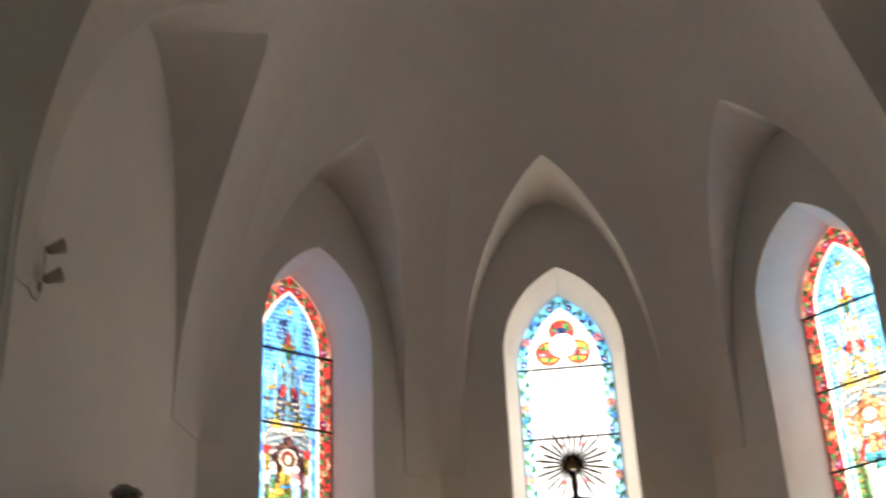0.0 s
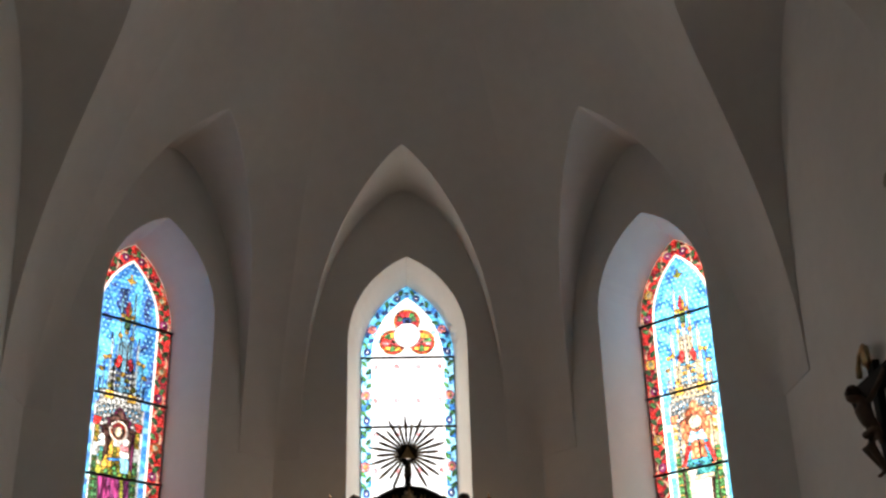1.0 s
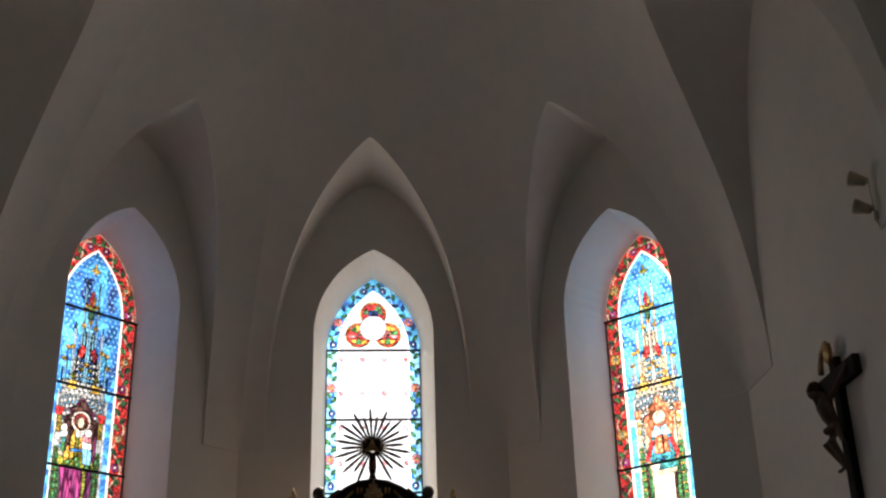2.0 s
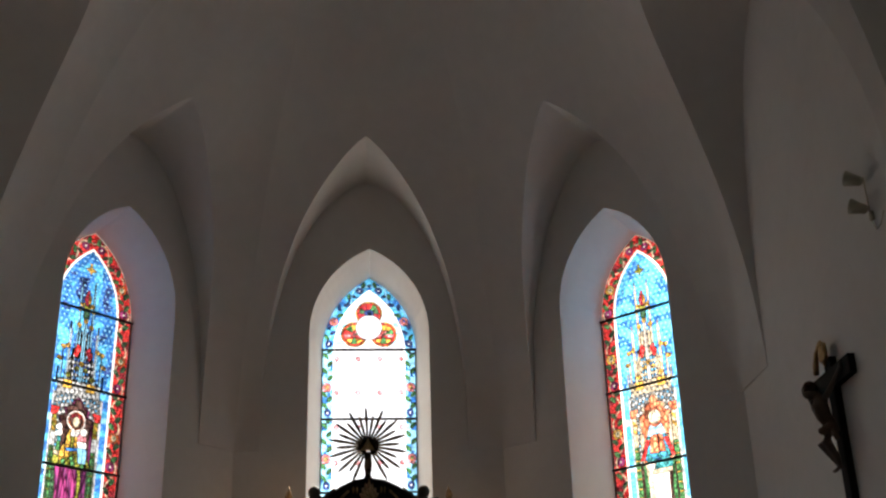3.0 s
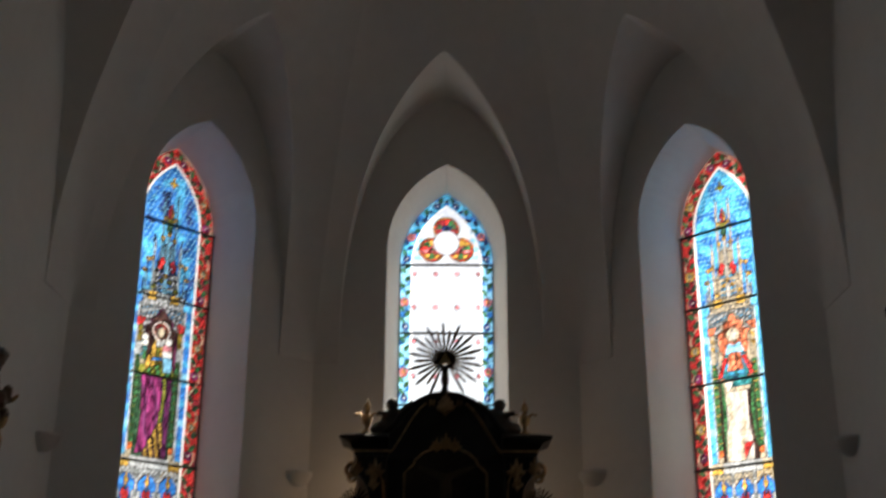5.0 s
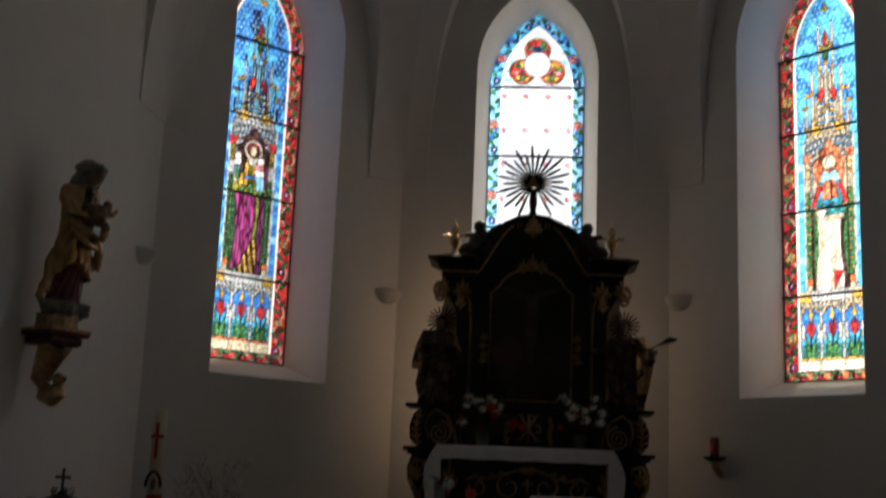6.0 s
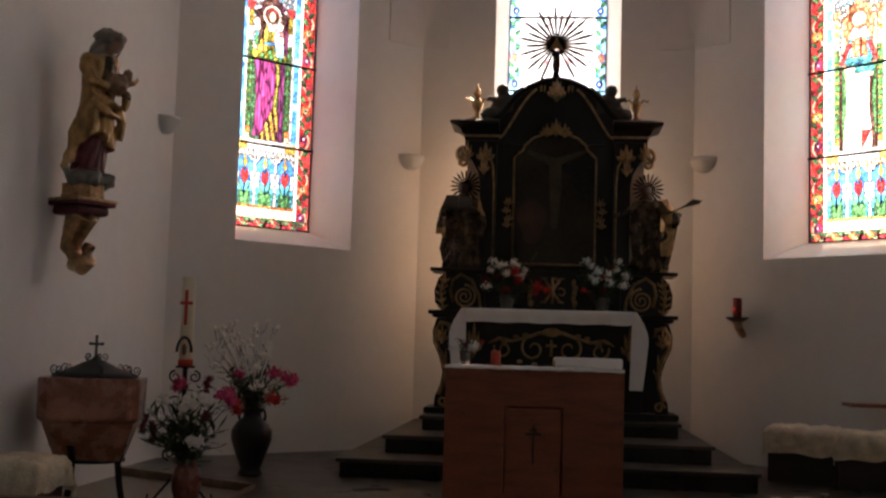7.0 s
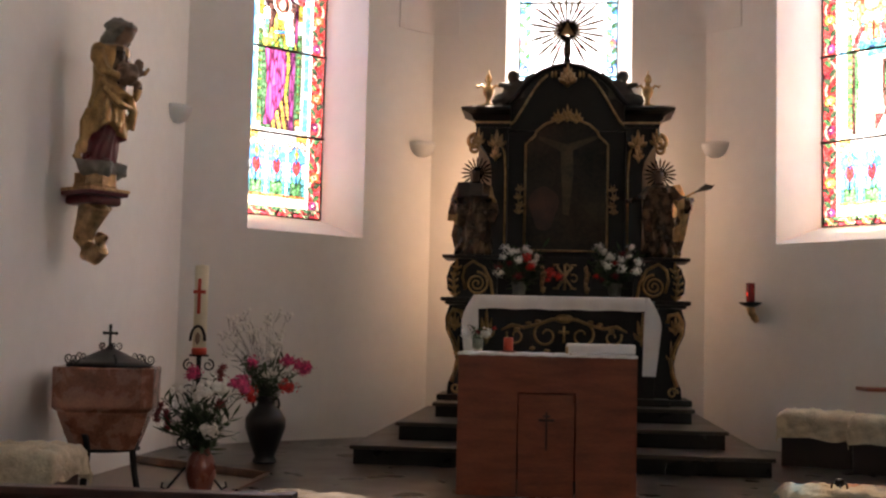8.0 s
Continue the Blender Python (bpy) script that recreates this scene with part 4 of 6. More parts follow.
def retable():
    rt = thing("retable", carried_back(RX, RY + 0.1, 0.499), "black baroque altarpiece with gilded carving and a dark painting", "altarpiece")
    Z = lambda z: z - 0.499
    for s in (-1, 1):
        # curved consoles beside the altar block
        bm = bmesh.new()
        prof = [(0.98, 0.52), (1.13, 0.52), (1.12, 0.66), (1.07, 0.78), (1.05, 0.9), (1.09, 1.05), (1.15, 1.18), (1.16, 1.3), (1.12, 1.42), (0.9, 1.44), (0.88, 1.2), (0.9, 0.9)]
        prism(bm, [(s * x, Z(z)) for x, z in prof], -0.28, 0.2)
        con = part("console", bm, BLACKWOOD, rt)
        bm = bmesh.new()
        tube(bm, [(s * x, -0.29, Z(z)) for x, z in ((1.08, 0.68), (1.04, 0.8), (1.02, 0.92), (1.06, 1.06), (1.12, 1.18), (1.13, 1.3), (1.08, 1.38), (1.0, 1.36), (0.99, 1.29))], 0.022, 6)
        scroll(bm, s * 1.04, Z(0.62), 0.05, 0.015, 1.2, -0.29, 0.014, 0, s)
        acanthus(bm, s * 1.06, Z(1.2), -0.29, 0.07, 0.16, 5)
        acanthus(bm, s * 1.02, Z(0.92), -0.28, 0.05, 0.2, 3)
        part("console_gilding", bm, OLDGOLD, con, "worn gilt carving", smooth=True)
        part("console_foot", boxed(*sorted((s * 0.9, s * 1.22)), -0.36, 0.25, 0.0, 0.06, bevel=0.012), BLACKWOOD, rt)
        bm = bmesh.new()
        box(bm, *sorted((s * 0.86, s * 1.16)), -0.34, 0.2, Z(1.43), Z(1.46), 0.006)
        box(bm, *sorted((s * 0.86, s * 1.20)), -0.38, 0.2, Z(1.46), Z(1.50), 0.01)
        part("ledge", bm, BLACKWOOD, rt)
        # predella volutes
        bm = bmesh.new()
        pr = [(0.66, 1.50), (1.08, 1.50), (1.15, 1.58), (1.16, 1.70), (1.12, 1.82), (1.05, 1.88), (0.66, 1.88)]
        prism(bm, [(s * x, Z(z)) for x, z in pr], -0.22, 0.2)
        vol = part("predella_volute", bm, BLACKWOOD, rt)
        bm = bmesh.new()
        scroll(bm, s * 0.86, Z(1.64), 0.115, 0.012, 2.4, -0.235, 0.013, math.pi / 2, s, 60)
        tube(bm, [(s * x, -0.235, Z(z)) for x, z in ((0.70, 1.52), (0.72, 1.66), (0.79, 1.80), (0.90, 1.86), (0.98, 1.80), (1.0, 1.7), (0.97, 1.58))], 0.016, 6)
        part("volute_scroll", bm, OLDGOLD, vol, "gilt spiral", smooth=True)
        bm = bmesh.new()
        for k in range(5):
            acanthus(bm, s * (1.07 + 0.02 * math.sin(k)), Z(1.52 + 0.065 * k), -0.23, 0.055, 0.12, 3)
        part("volute_leaf", bm, OLDGOLD, vol, "gilt acanthus leaf", smooth=True)
        part("statue_shelf", boxed(*sorted((s * 0.62, s * 1.20)), -0.30, 0.22, Z(1.885), Z(1.92), bevel=0.01), BLACKWOOD, rt)
        # pillar, flaring to the capital
        bm = bmesh.new()
        pr = [(0.58, 1.92), (0.74, 1.92), (0.74, 2.75), (0.76, 2.88), (0.83, 3.0), (0.90, 3.08), (0.90, 3.2), (0.58, 3.2)]
        prism(bm, [(s * x, Z(z)) for x, z in pr], -0.18, 0.15)
        pil = part("pillar", bm, BLACKWOOD, rt)
        bm = bmesh.new()
        tube(bm, [(s * x, -0.19, Z(z)) for x, z in ((0.60, 1.95), (0.60, 2.75), (0.615, 2.95), (0.66, 3.05))], 0.012, 6)
        part("pillar_moulding", bm, OLDGOLD, pil, smooth=True)
        for cx, cz, w in ((0.69, 3.0, 0.10), (0.70, 2.88, 0.06), (0.87, 3.02, 0.07)):
            part("capital_leaf", acanthus(bmesh.new(), s * cx, Z(cz), -0.2, w, 0.17, 5), GOLD, pil, "gilt acanthus leaf", smooth=True)
        part("capital_scroll", scroll(bmesh.new(), s * 0.91, Z(3.06), 0.075, 0.02, 1.3, -0.16, 0.024, math.pi / 2, -s), GOLD, pil, "gilt scroll", smooth=True)
        part("capital_scroll", scroll(bmesh.new(), s * 0.91, Z(2.99), 0.05, 0.02, 1.0, -0.16, 0.02, math.pi / 2, -s), GOLD, pil, "gilt scroll", smooth=True)
        # cornice
        bm = bmesh.new()
        prof = [(0.0, 3.20), (0.01, 3.262), (0.03, 3.275), (0.035, 3.29), (0.045, 3.31), (0.07, 3.328), (0.105, 3.34), (0.13, 3.35), (0.14, 3.352), (0.142, 3.378), (0.13, 3.383), (0.02, 3.42)]
        rows = quads(bm, [[(s * 0.56, 0.18, Z(z)), (s * 0.56, -0.2 - o, Z(z)), (s * (0.90 + o), -0.2 - o, Z(z)), (s * (0.90 + o), 0.18, Z(z))] for o, z in prof], True)
        bm.faces.new(rows[0])
        bm.faces.new(rows[-1])
        cor = part("cornice", bm, BLACKWOOD, rt)
        part("cornice_fillet", boxed(*sorted((s * 0.555, s * 0.915)), -0.218, 0.175, Z(3.236), Z(3.258), bevel=0.004), GOLD, cor, "gilt fillet")
        # vase finial with sprays
        bm = bmesh.new()
        turned(bm, [(0.07, 0), (0.07, 0.03), (0.03, 0.05), (0.025, 0.09), (0.05, 0.14), (0.06, 0.18), (0.045, 0.21), (0.02, 0.24), (0.018, 0.3), (0.005, 0.385)], 12, Matrix.Translation((s * 0.79, -0.1, Z(3.41))))
        for q in (-1, 1):
            tube(bm, [(s * 0.79 + q * x, -0.12, Z(3.41 + z)) for x, z in ((0.03, 0.18), (0.07, 0.23), (0.11, 0.21), (0.12, 0.235))], 0.014, 6, 0.6)
            tube(bm, [(s * 0.79 + q * x, -0.13, Z(3.41 + z)) for x, z in ((0.0, 0.22), (0.03, 0.28), (0.015, 0.33))], 0.013, 6, 0.5)
        part("finial", bm, OLDGOLD, rt, "gilt vase finial with leaf sprays", smooth=True)
        # carved tufts beside the painting
        bm = bmesh.new()
        for k, (dx, dz) in enumerate(((0, 0.1), (0.03, 0.02), (-0.01, -0.06), (0.02, -0.12))):
            bm = bmesh.new()
            acanthus(bm, s * (0.455 + dx * 0.5), Z(2.47 + dz), -0.14, 0.05, 0.08, 4)
            part("side_leaf", bm, GOLD, rt, "gilt carved leaf", smooth=True)
    part("back_board", boxed(-0.9, 0.9, 0.205, 0.23, Z(0.52), Z(3.2), bevel=0.004), RAWPINE, rt, "raw pine back boards")
    part("predella", boxed(-0.68, 0.68, -0.14, 0.2, Z(1.5), Z(1.92), bevel=0.006), BLACKWOOD, rt)
    part("back_panel", boxed(-0.60, 0.60, -0.08, 0.14, Z(1.92), Z(3.25), bevel=0.006), BLACKWOOD, rt)
    # gable
    half = [(0.60, 3.18), (0.62, 3.41), (0.52, 3.52), (0.45, 3.62), (0.37, 3.70), (0.27, 3.77), (0.14, 3.83), (0.0, 3.85)]
    bm = bmesh.new()
    prism(bm, [(x, Z(z)) for x, z in half] + [(-x, Z(z)) for x, z in half[-2::-1]], -0.13, 0.14)
    gab = part("gable", bm, BLACKWOOD, rt)
    bm = bmesh.new()
    tube(bm, [(x, -0.14, Z(z - 0.01)) for x, z in [(0.62, 3.42)] + half[2:]] + [(-x, -0.14, Z(z - 0.01)) for x, z in half[-2:1:-1] + [(0.62, 3.42)]], 0.03, 8)
    part("gable_rim", bm, BLACKWOOD, gab, smooth=True)
    for s in (-1, 1):
        bm = bmesh.new()
        tube(bm, [(s * x, -0.16, Z(z)) for x, z in ((0.72, 3.19), (0.60, 3.20), (0.52, 3.27), (0.44, 3.40), (0.36, 3.54), (0.27, 3.67), (0.20, 3.735))], 0.013, 6)
        part("gable_moulding", bm, GOLD, gab, "thin gilt moulding", smooth=True)
        bm = bmesh.new()
        for x in (0.12, 0.155):
            blob(bm, (s * x, -0.16, Z(3.74)), (0.014, 0.02, 0.04), 1)
        part("gable_drop", bm, OLDGOLD, gab, smooth=True)
    bm = bmesh.new()
    acanthus(bm, 0, Z(3.64), -0.15, 0.10, 0.20, 7)
    acanthus(bm, 0, Z(3.64), -0.18, 0.06, 0.14, 5)
    part("shell_ornament", bm, GOLD, gab, "gilt shell leaf", smooth=True)
    bm = bmesh.new()
    for dx in (-0.09, 0, 0.09):
        acanthus(bm, dx, Z(3.28 - abs(dx) * 0.2), -0.16, 0.075, 0.12 if dx else 0.15, 5)
    part("crest_ornament", bm, OLDGOLD, rt, smooth=True)
    # painting and its frame
    fr = [(-0.405, 1.98), (-0.405, 3.04), (-0.36, 3.085), (-0.32, 3.12), (-0.30, 3.17), (-0.22, 3.24), (-0.12, 3.28), (0, 3.295)]
    ring = fr + [(-x, z) for x, z in fr[-2::-1]]
    bm = bmesh.new()
    prism(bm, [(x, Z(z)) for x, z in ring], -0.145, -0.079)
    pic = part("painting", bm, CANVAS, rt, "dark oil painting with dim shapes")
    bm = bmesh.new()
    tube(bm, [(x, -0.15, Z(z)) for x, z in ring] + [(-0.405, -0.15, Z(1.98))], 0.013, 6)
    part("gilt_frame", bm, GOLD, pic, "thin gilt frame", smooth=True)
    bm = bmesh.new()
    prism(bm, [(x, Z(z)) for x, z in ((-0.03, 2.35), (0.03, 2.33), (0.07, 2.75), (0.06, 2.98), (0.30, 3.10), (0.29, 3.13), (0.0, 3.04), (-0.27, 3.12), (-0.28, 3.09), (-0.06, 2.97), (-0.05, 2.75))], -0.148, -0.1452)
    part("painted_shape", bm, CANVAS_LIGHT, pic)
    bm = bmesh.new()
    prism(bm, [(-0.22 + 0.14 * math.cos(a) * (1 + 0.2 * math.sin(3 * a)), Z(2.40 + 0.22 * math.sin(a))) for a in [i * math.pi / 12 for i in range(24)]], -0.148, -0.1452)
    part("painted_shape", bm, CANVAS_RED, pic)
    # the monogram on the predella and two herms
    bm = bmesh.new()
    y, cz = -0.155, 1.725
    for q in (-1, 1):
        tube(bm, [(-q * 0.075, y, Z(cz - 0.115)), (q * 0.075, y, Z(cz + 0.10))], 0.013, 6)
        for e in (-1, 1):
            tube(bm, [(q * 0.085 - 0.03, y, Z(cz + e * 0.115)), (q * 0.085 + 0.03, y, Z(cz + e * 0.115))], 0.009, 6)
    tube(bm, [(0, y, Z(cz - 0.13)), (0, y, Z(cz + 0.125))], 0.014, 6)
    tube(bm, [(0.04 * math.sin(a) * 1.2, y, Z(cz + 0.085 + 0.04 * math.cos(a))) for a in [i * math.pi / 8 for i in range(9)]], 0.011, 6)
    scroll(bm, 0.085, Z(cz - 0.02), 0.045, 0.02, 0.8, y, 0.01, 2.2, -1)
    part("gilt_monogram", bm, GOLD, rt, "gilt crossed-stroke monogram", smooth=True)
    for s in (-1, 1):
        bm = bmesh.new()
        for dz, r in ((-0.1, 0.03), (-0.05, 0.024), (0.0, 0.03), (0.05, 0.036), (0.1, 0.026)):
            blob(bm, (s * 0.215 + 0.008 * math.sin(dz * 40), y, Z(1.70 + dz)), (r, 0.025, 0.04), 1, 0.3, dz * 20)
        part("herm", bm, GOLD, rt, smooth=True)
    # radiance on the top
    star = part("star_post", turned(bmesh.new(), [(0.06, Z(3.83)), (0.045, Z(3.88)), (0.03, Z(3.92)), (0.042, Z(4.0)), (0.034, Z(4.15))], 10, Matrix.Translation((-0.01, -0.05, 0))), CARVED, rt, smooth=True)
    for i in range(28):
        a = 2 * math.pi * (i + 0.25) / 28
        if abs(math.sin(a) + 1) < 0.05:
            continue
        r1 = 0.40 if i % 2 else 0.32
        d, e = Vector((math.cos(a), 0, math.sin(a))), Vector((-math.sin(a), 0, math.cos(a)))
        c = Vector((-0.012, -0.05, Z(4.215)))
        bm = bmesh.new()
        grid = [[c + d * r + e * w * q + Vector((0, 0.008 * p, 0)) for q, p in ((-1, -1), (1, -1), (1, 1), (-1, 1))] for r, w in ((0.03, 0.008), (r1 * 0.72, 0.016), (r1 * 0.9, 0.013), (r1, 0.005))]
        rows = quads(bm, grid, True)
        bm.faces.new(rows[0])
        bm.faces.new(rows[-1])
        part("ray", bm, CARVED, star)
    bm = bmesh.new()
    prism(bm, [(-0.012 + 0.078 * math.cos(a), Z(4.205 + 0.078 * math.sin(a))) for a in (math.pi / 2, math.pi * 7 / 6, math.pi * 11 / 6)], -0.075, -0.03)
    part("triangle", bm, OLDGOLD, star, "dull gilt triangle")


retable()


def draped(bm, height, width, sway=0.0, folds=9, seed=0.0, lean=0.0, depth=0.72, prof=None, wave=0.0):
    """A standing draped body with deep folds, up to the neck, and a head."""
    prof = prof or [(0.0, 0.50), (0.05, 0.53), (0.2, 0.44), (0.4, 0.40), (0.55, 0.45), (0.66, 0.42), (0.75, 0.46), (0.8, 0.38), (0.835, 0.18), (0.87, 0.13)]
    grid, n = [], 72
    for k in range(61):
        f = 0.87 * k / 60
        r = np.interp(f, [p[0] for p in prof], [p[1] for p in prof]) * width
        row = []
        for i in range(n):
            a = 2 * math.pi * i / n
            w = a + 0.5 * noise.noise(Vector((math.cos(a) * 1.3, math.sin(a) * 1.3, f * 4 + seed)))
            deep = 0.21 * max(0.25, 1 - f * 1.1)
            crest = abs(math.sin(folds * 0.5 * w + 4 * f * math.sin(a) + seed)) ** 0.7 - 0.5
            fold = 1 + deep * crest * 1.6 + 0.10 * noise.noise(Vector((math.cos(a) * 2.5, math.sin(a) * 2.5, f * 9 + seed)))
            row.append((r * math.cos(a) * fold + sway * math.sin(f * 3.4) + lean * f, depth * r * math.sin(a) * fold, (f + wave * math.sin(3 * a + 1) * math.exp(-((f - 0.29) / 0.06) ** 2)) * height))
        grid.append(row)
    rows = quads(bm, grid, True)
    bm.faces.new(rows[0])
    bm.faces.new(rows[-1])
    hx = sway * math.sin(0.9 * 3.4) + lean * 0.92
    blob(bm, (hx, -0.02, height * 0.925), (0.058 * height, 0.066 * height, 0.08 * height), 3, 0.12, seed)
    return hx


def carve(bm, voxel=0.012, rounds=3):
    """Fuses the rough masses of a figure into one carved skin and returns it."""
    me = bpy.data.meshes.new("rough_mass")
    bmesh.ops.recalc_face_normals(bm, faces=bm.faces)
    bm.to_mesh(me)
    bm.free()
    tmp = new("rough_mass", me)
    mod = tmp.modifiers.new("fuse", "REMESH")
    mod.mode, mod.voxel_size = "VOXEL", voxel
    sm = tmp.modifiers.new("soften", "SMOOTH")
    sm.iterations, sm.factor = rounds, 0.5
    done = bpy.data.meshes.new_from_object(tmp.evaluated_get(bpy.context.evaluated_depsgraph_get()))
    out = bmesh.new()
    out.from_mesh(done)
    bpy.data.objects.remove(tmp)
    bpy.data.meshes.remove(done)
    bpy.data.meshes.remove(me)
    return out


def swag(bm, pts, radius, seed=0.0):
    """A fall of cloth: three strands side by side."""
    for k, o in enumerate((-0.6, 0.0, 0.6)):
        q = [(x + o * radius, y - 0.3 * radius * (1 - abs(o)), z + 0.01 * math.sin(seed + i * 2 + k)) for i, (x, y, z) in enumerate(pts)]
        tube(bm, q, radius * 0.62, 8, 0.75)


def halo(bm, x, y, z, r0, r1, n=20):
    """A flat gilt disc cut into pointed rays, in one piece."""
    ring = []
    for i in range(n):
        a = 2 * math.pi * i / n
        for r, w in ((r0, -0.008), (r1 * 0.8, -0.0105), (r1, 0.0), (r1 * 0.8, 0.0105), (r0, 0.008)):
            ring.append((x + r * math.cos(a) - w * math.sin(a), z + r * math.sin(a) + w * math.cos(a)))
    prism(bm, ring, y - 0.005, y + 0.005)


def side_saint(s):
    bm = bmesh.new()
    h = 0.86
    if s < 0:
        hx = draped(bm, h, 0.33, 0.03, 11, 1.0)
        blob(bm, (hx, 0.0, h * 0.955), (0.06, 0.066, 0.05), 2, 0.3, 2.0)
        box(bm, -0.15, -0.025, -0.25, -0.19, 0.56, 0.70, 0.006)
        box(bm, -0.018, 0.10, -0.24, -0.18, 0.565, 0.69, 0.006)
        swag(bm, [(-0.13, 0, 0.69), (-0.19, -0.08, 0.53), (-0.15, -0.18, 0.56)], 0.038, 1)
        swag(bm, [(0.13, 0, 0.69), (0.18, -0.08, 0.54), (0.10, -0.18, 0.57)], 0.038, 2)
        swag(bm, [(-0.16, 0.0, 0.60), (-0.20, -0.03, 0.44), (-0.21, -0.02, 0.33)], 0.05, 3)
        blob(bm, (-0.12, -0.02, 0.42), (0.10, 0.09, 0.16), 2, 0.3, 5.0)
        swag(bm, [(-0.14, 0.0, 0.36), (-0.17, -0.02, 0.2), (-0.13, -0.02, 0.04)], 0.045, 8)
        swag(bm, [(0.17, -0.05, 0.55), (0.20, -0.08, 0.42), (0.17, -0.08, 0.30)], 0.045, 4)
        m, label = carried_back(RX - 0.905, RY - 0.08, 1.92), "dark carved saint figure holding a book, with rayed halo"
    else:
        hx = draped(bm, h, 0.32, 0.03, 9, 4.0, -0.04)
        blob(bm, (hx, 0.01, h * 0.95), (0.062, 0.066, 0.055), 2, 0.3, 3.0)
        tube(bm, [(-0.12, -0.02, 0.68), (-0.22, -0.12, 0.57), (-0.35, -0.2, 0.53)], 0.042, 8, 0.5)
        swag(bm, [(0.11, -0.02, 0.70), (0.18, -0.1, 0.54), (0.25, -0.15, 0.57)], 0.06, 5)
        tube(bm, [(0.12, -0.16, 0.54), (0.36, -0.16, 0.66)], 0.012, 6)
        prism(bm, [(0.33, 0.635), (0.345, 0.675), (0.40, 0.715), (0.47, 0.70), (0.50, 0.72), (0.46, 0.665), (0.40, 0.645)], -0.168, -0.152)
        swag(bm, [(0.12, -0.08, 0.64), (0.20, -0.13, 0.46), (0.17, -0.1, 0.26), (0.13, -0.06, 0.06)], 0.055, 6)
        blob(bm, (0.21, -0.17, 0.50), (0.075, 0.06, 0.08), 2, 0.2, 3.0)
        swag(bm, [(-0.13, -0.05, 0.6), (-0.15, -0.1, 0.4), (-0.12, -0.1, 0.15)], 0.045, 7)
        m, label = carried_back(RX + 0.93, RY - 0.08, 1.92), "dark carved saint figure with outstretched arm and rayed halo"
    bm = carve(bm, 0.008, 1)
    for f in bm.faces:
        c = f.calc_center_median()
        k = 0
        if c.z > 0.73:
            k = 2 if c.y < -0.02 and c.z < 0.835 else 0
        elif s < 0:
            if c.y < -0.175 and 0.55 < c.z < 0.71:
                k = 1
            elif abs(c.x) > 0.155 and c.z > 0.3 and noise.noise(c * 7) > 0.1:
                k = 3
        elif c.x > 0.30:
            k = 1
        elif c.x < -0.30:
            k = 2
        elif c.x > 0.10 and noise.noise(c * 6) > -0.15:
            k = 0 if c.x > 0.2 and 0.42 < c.z < 0.58 else 3
        f.material_index = k
    halo(bm, hx + 0.02, 0.03, h * 0.96, 0.055, 0.165)
    ob = part("saint_statue", bm, [CARVED, BOOKPAINT, OLDFLESH, OLDGOLD, CRIMSON], m=m, smooth=True)
    tagged(ob, label, "statue", "saints on the altarpiece")


side_saint(-1)
side_saint(1)
for s in (-1, 1):
    bm = bmesh.new()
    blob(bm, (0, 0, 0.10), (0.12, 0.08, 0.11), 2, 0.4, 3.0 + s)
    blob(bm, (s * 0.03, -0.02, 0.235), (0.052, 0.052, 0.058), 2, 0.2, s)
    blob(bm, (s * 0.11, -0.03, 0.04), (0.09, 0.07, 0.06), 2, 0.5, 6.0 + s)
    tube(bm, [(0, 0, 0.17), (s * 0.08, -0.05, 0.15), (s * 0.15, -0.05, 0.165)], 0.034, 7, 0.6)
    tube(bm, [(-s * 0.04, 0, 0.17), (-s * 0.10, -0.05, 0.22), (-s * 0.14, -0.05, 0.26)], 0.032, 7, 0.6)
    tube(bm, [(0, 0, 0.06), (s * 0.12, -0.07, 0.05), (s * 0.19, -0.07, 0.0)], 0.045, 7, 0.7)
    bm = carve(bm, 0.01, 3)
    ob = part("putto_statue", bm, BOOKPAINT, m=carried_back(RX + s * 0.505, RY + 0.03, 3.45) @ Matrix.Diagonal((1.25, 1.1, 1.2, 1)), smooth=True)
    tagged(ob, "small dark carved putto seated on the gable", "statue", "figures on the gable")


# ---- flowers ----
def petals(bm, c, r, kind, rnd):
    """One flower head as a tuft of small petals."""
    c = Vector(c)
    n = {"ball": 70, "daisy": 10, "spike": 9}[kind]
    blob(bm, c, (r * 0.66, r * 0.66, r * 0.52), 2, 0.6, c.x * 9)
    fine = 0.6 if kind == "ball" else 1.0
    for i in range(n):
        d = Vector((rnd.gauss(0, 1), rnd.gauss(0, 1) - 0.4, rnd.gauss(0, 1) + 0.3)).normalized()
        if kind == "daisy":
            a = 2 * math.pi * i / n
            d = Vector((math.cos(a), -0.4, math.sin(a))).normalized()
        p = c + Vector((d.x, d.y, d.z * 0.82)) * r * rnd.uniform(0.45, 1.38)
        t = d.cross(Vector((0.2, 0.3, 1))).normalized()
        b = d.cross(t)
        w = r * rnd.uniform(0.28, 0.42) * fine
        q = [p - t * w - d * w * 0.5, p + b * w - d * w * 0.2, p + t * w * 0.9, p - b * w + d * w * 0.3]
        bm.faces.new([bm.verts.new(v) for v in q])


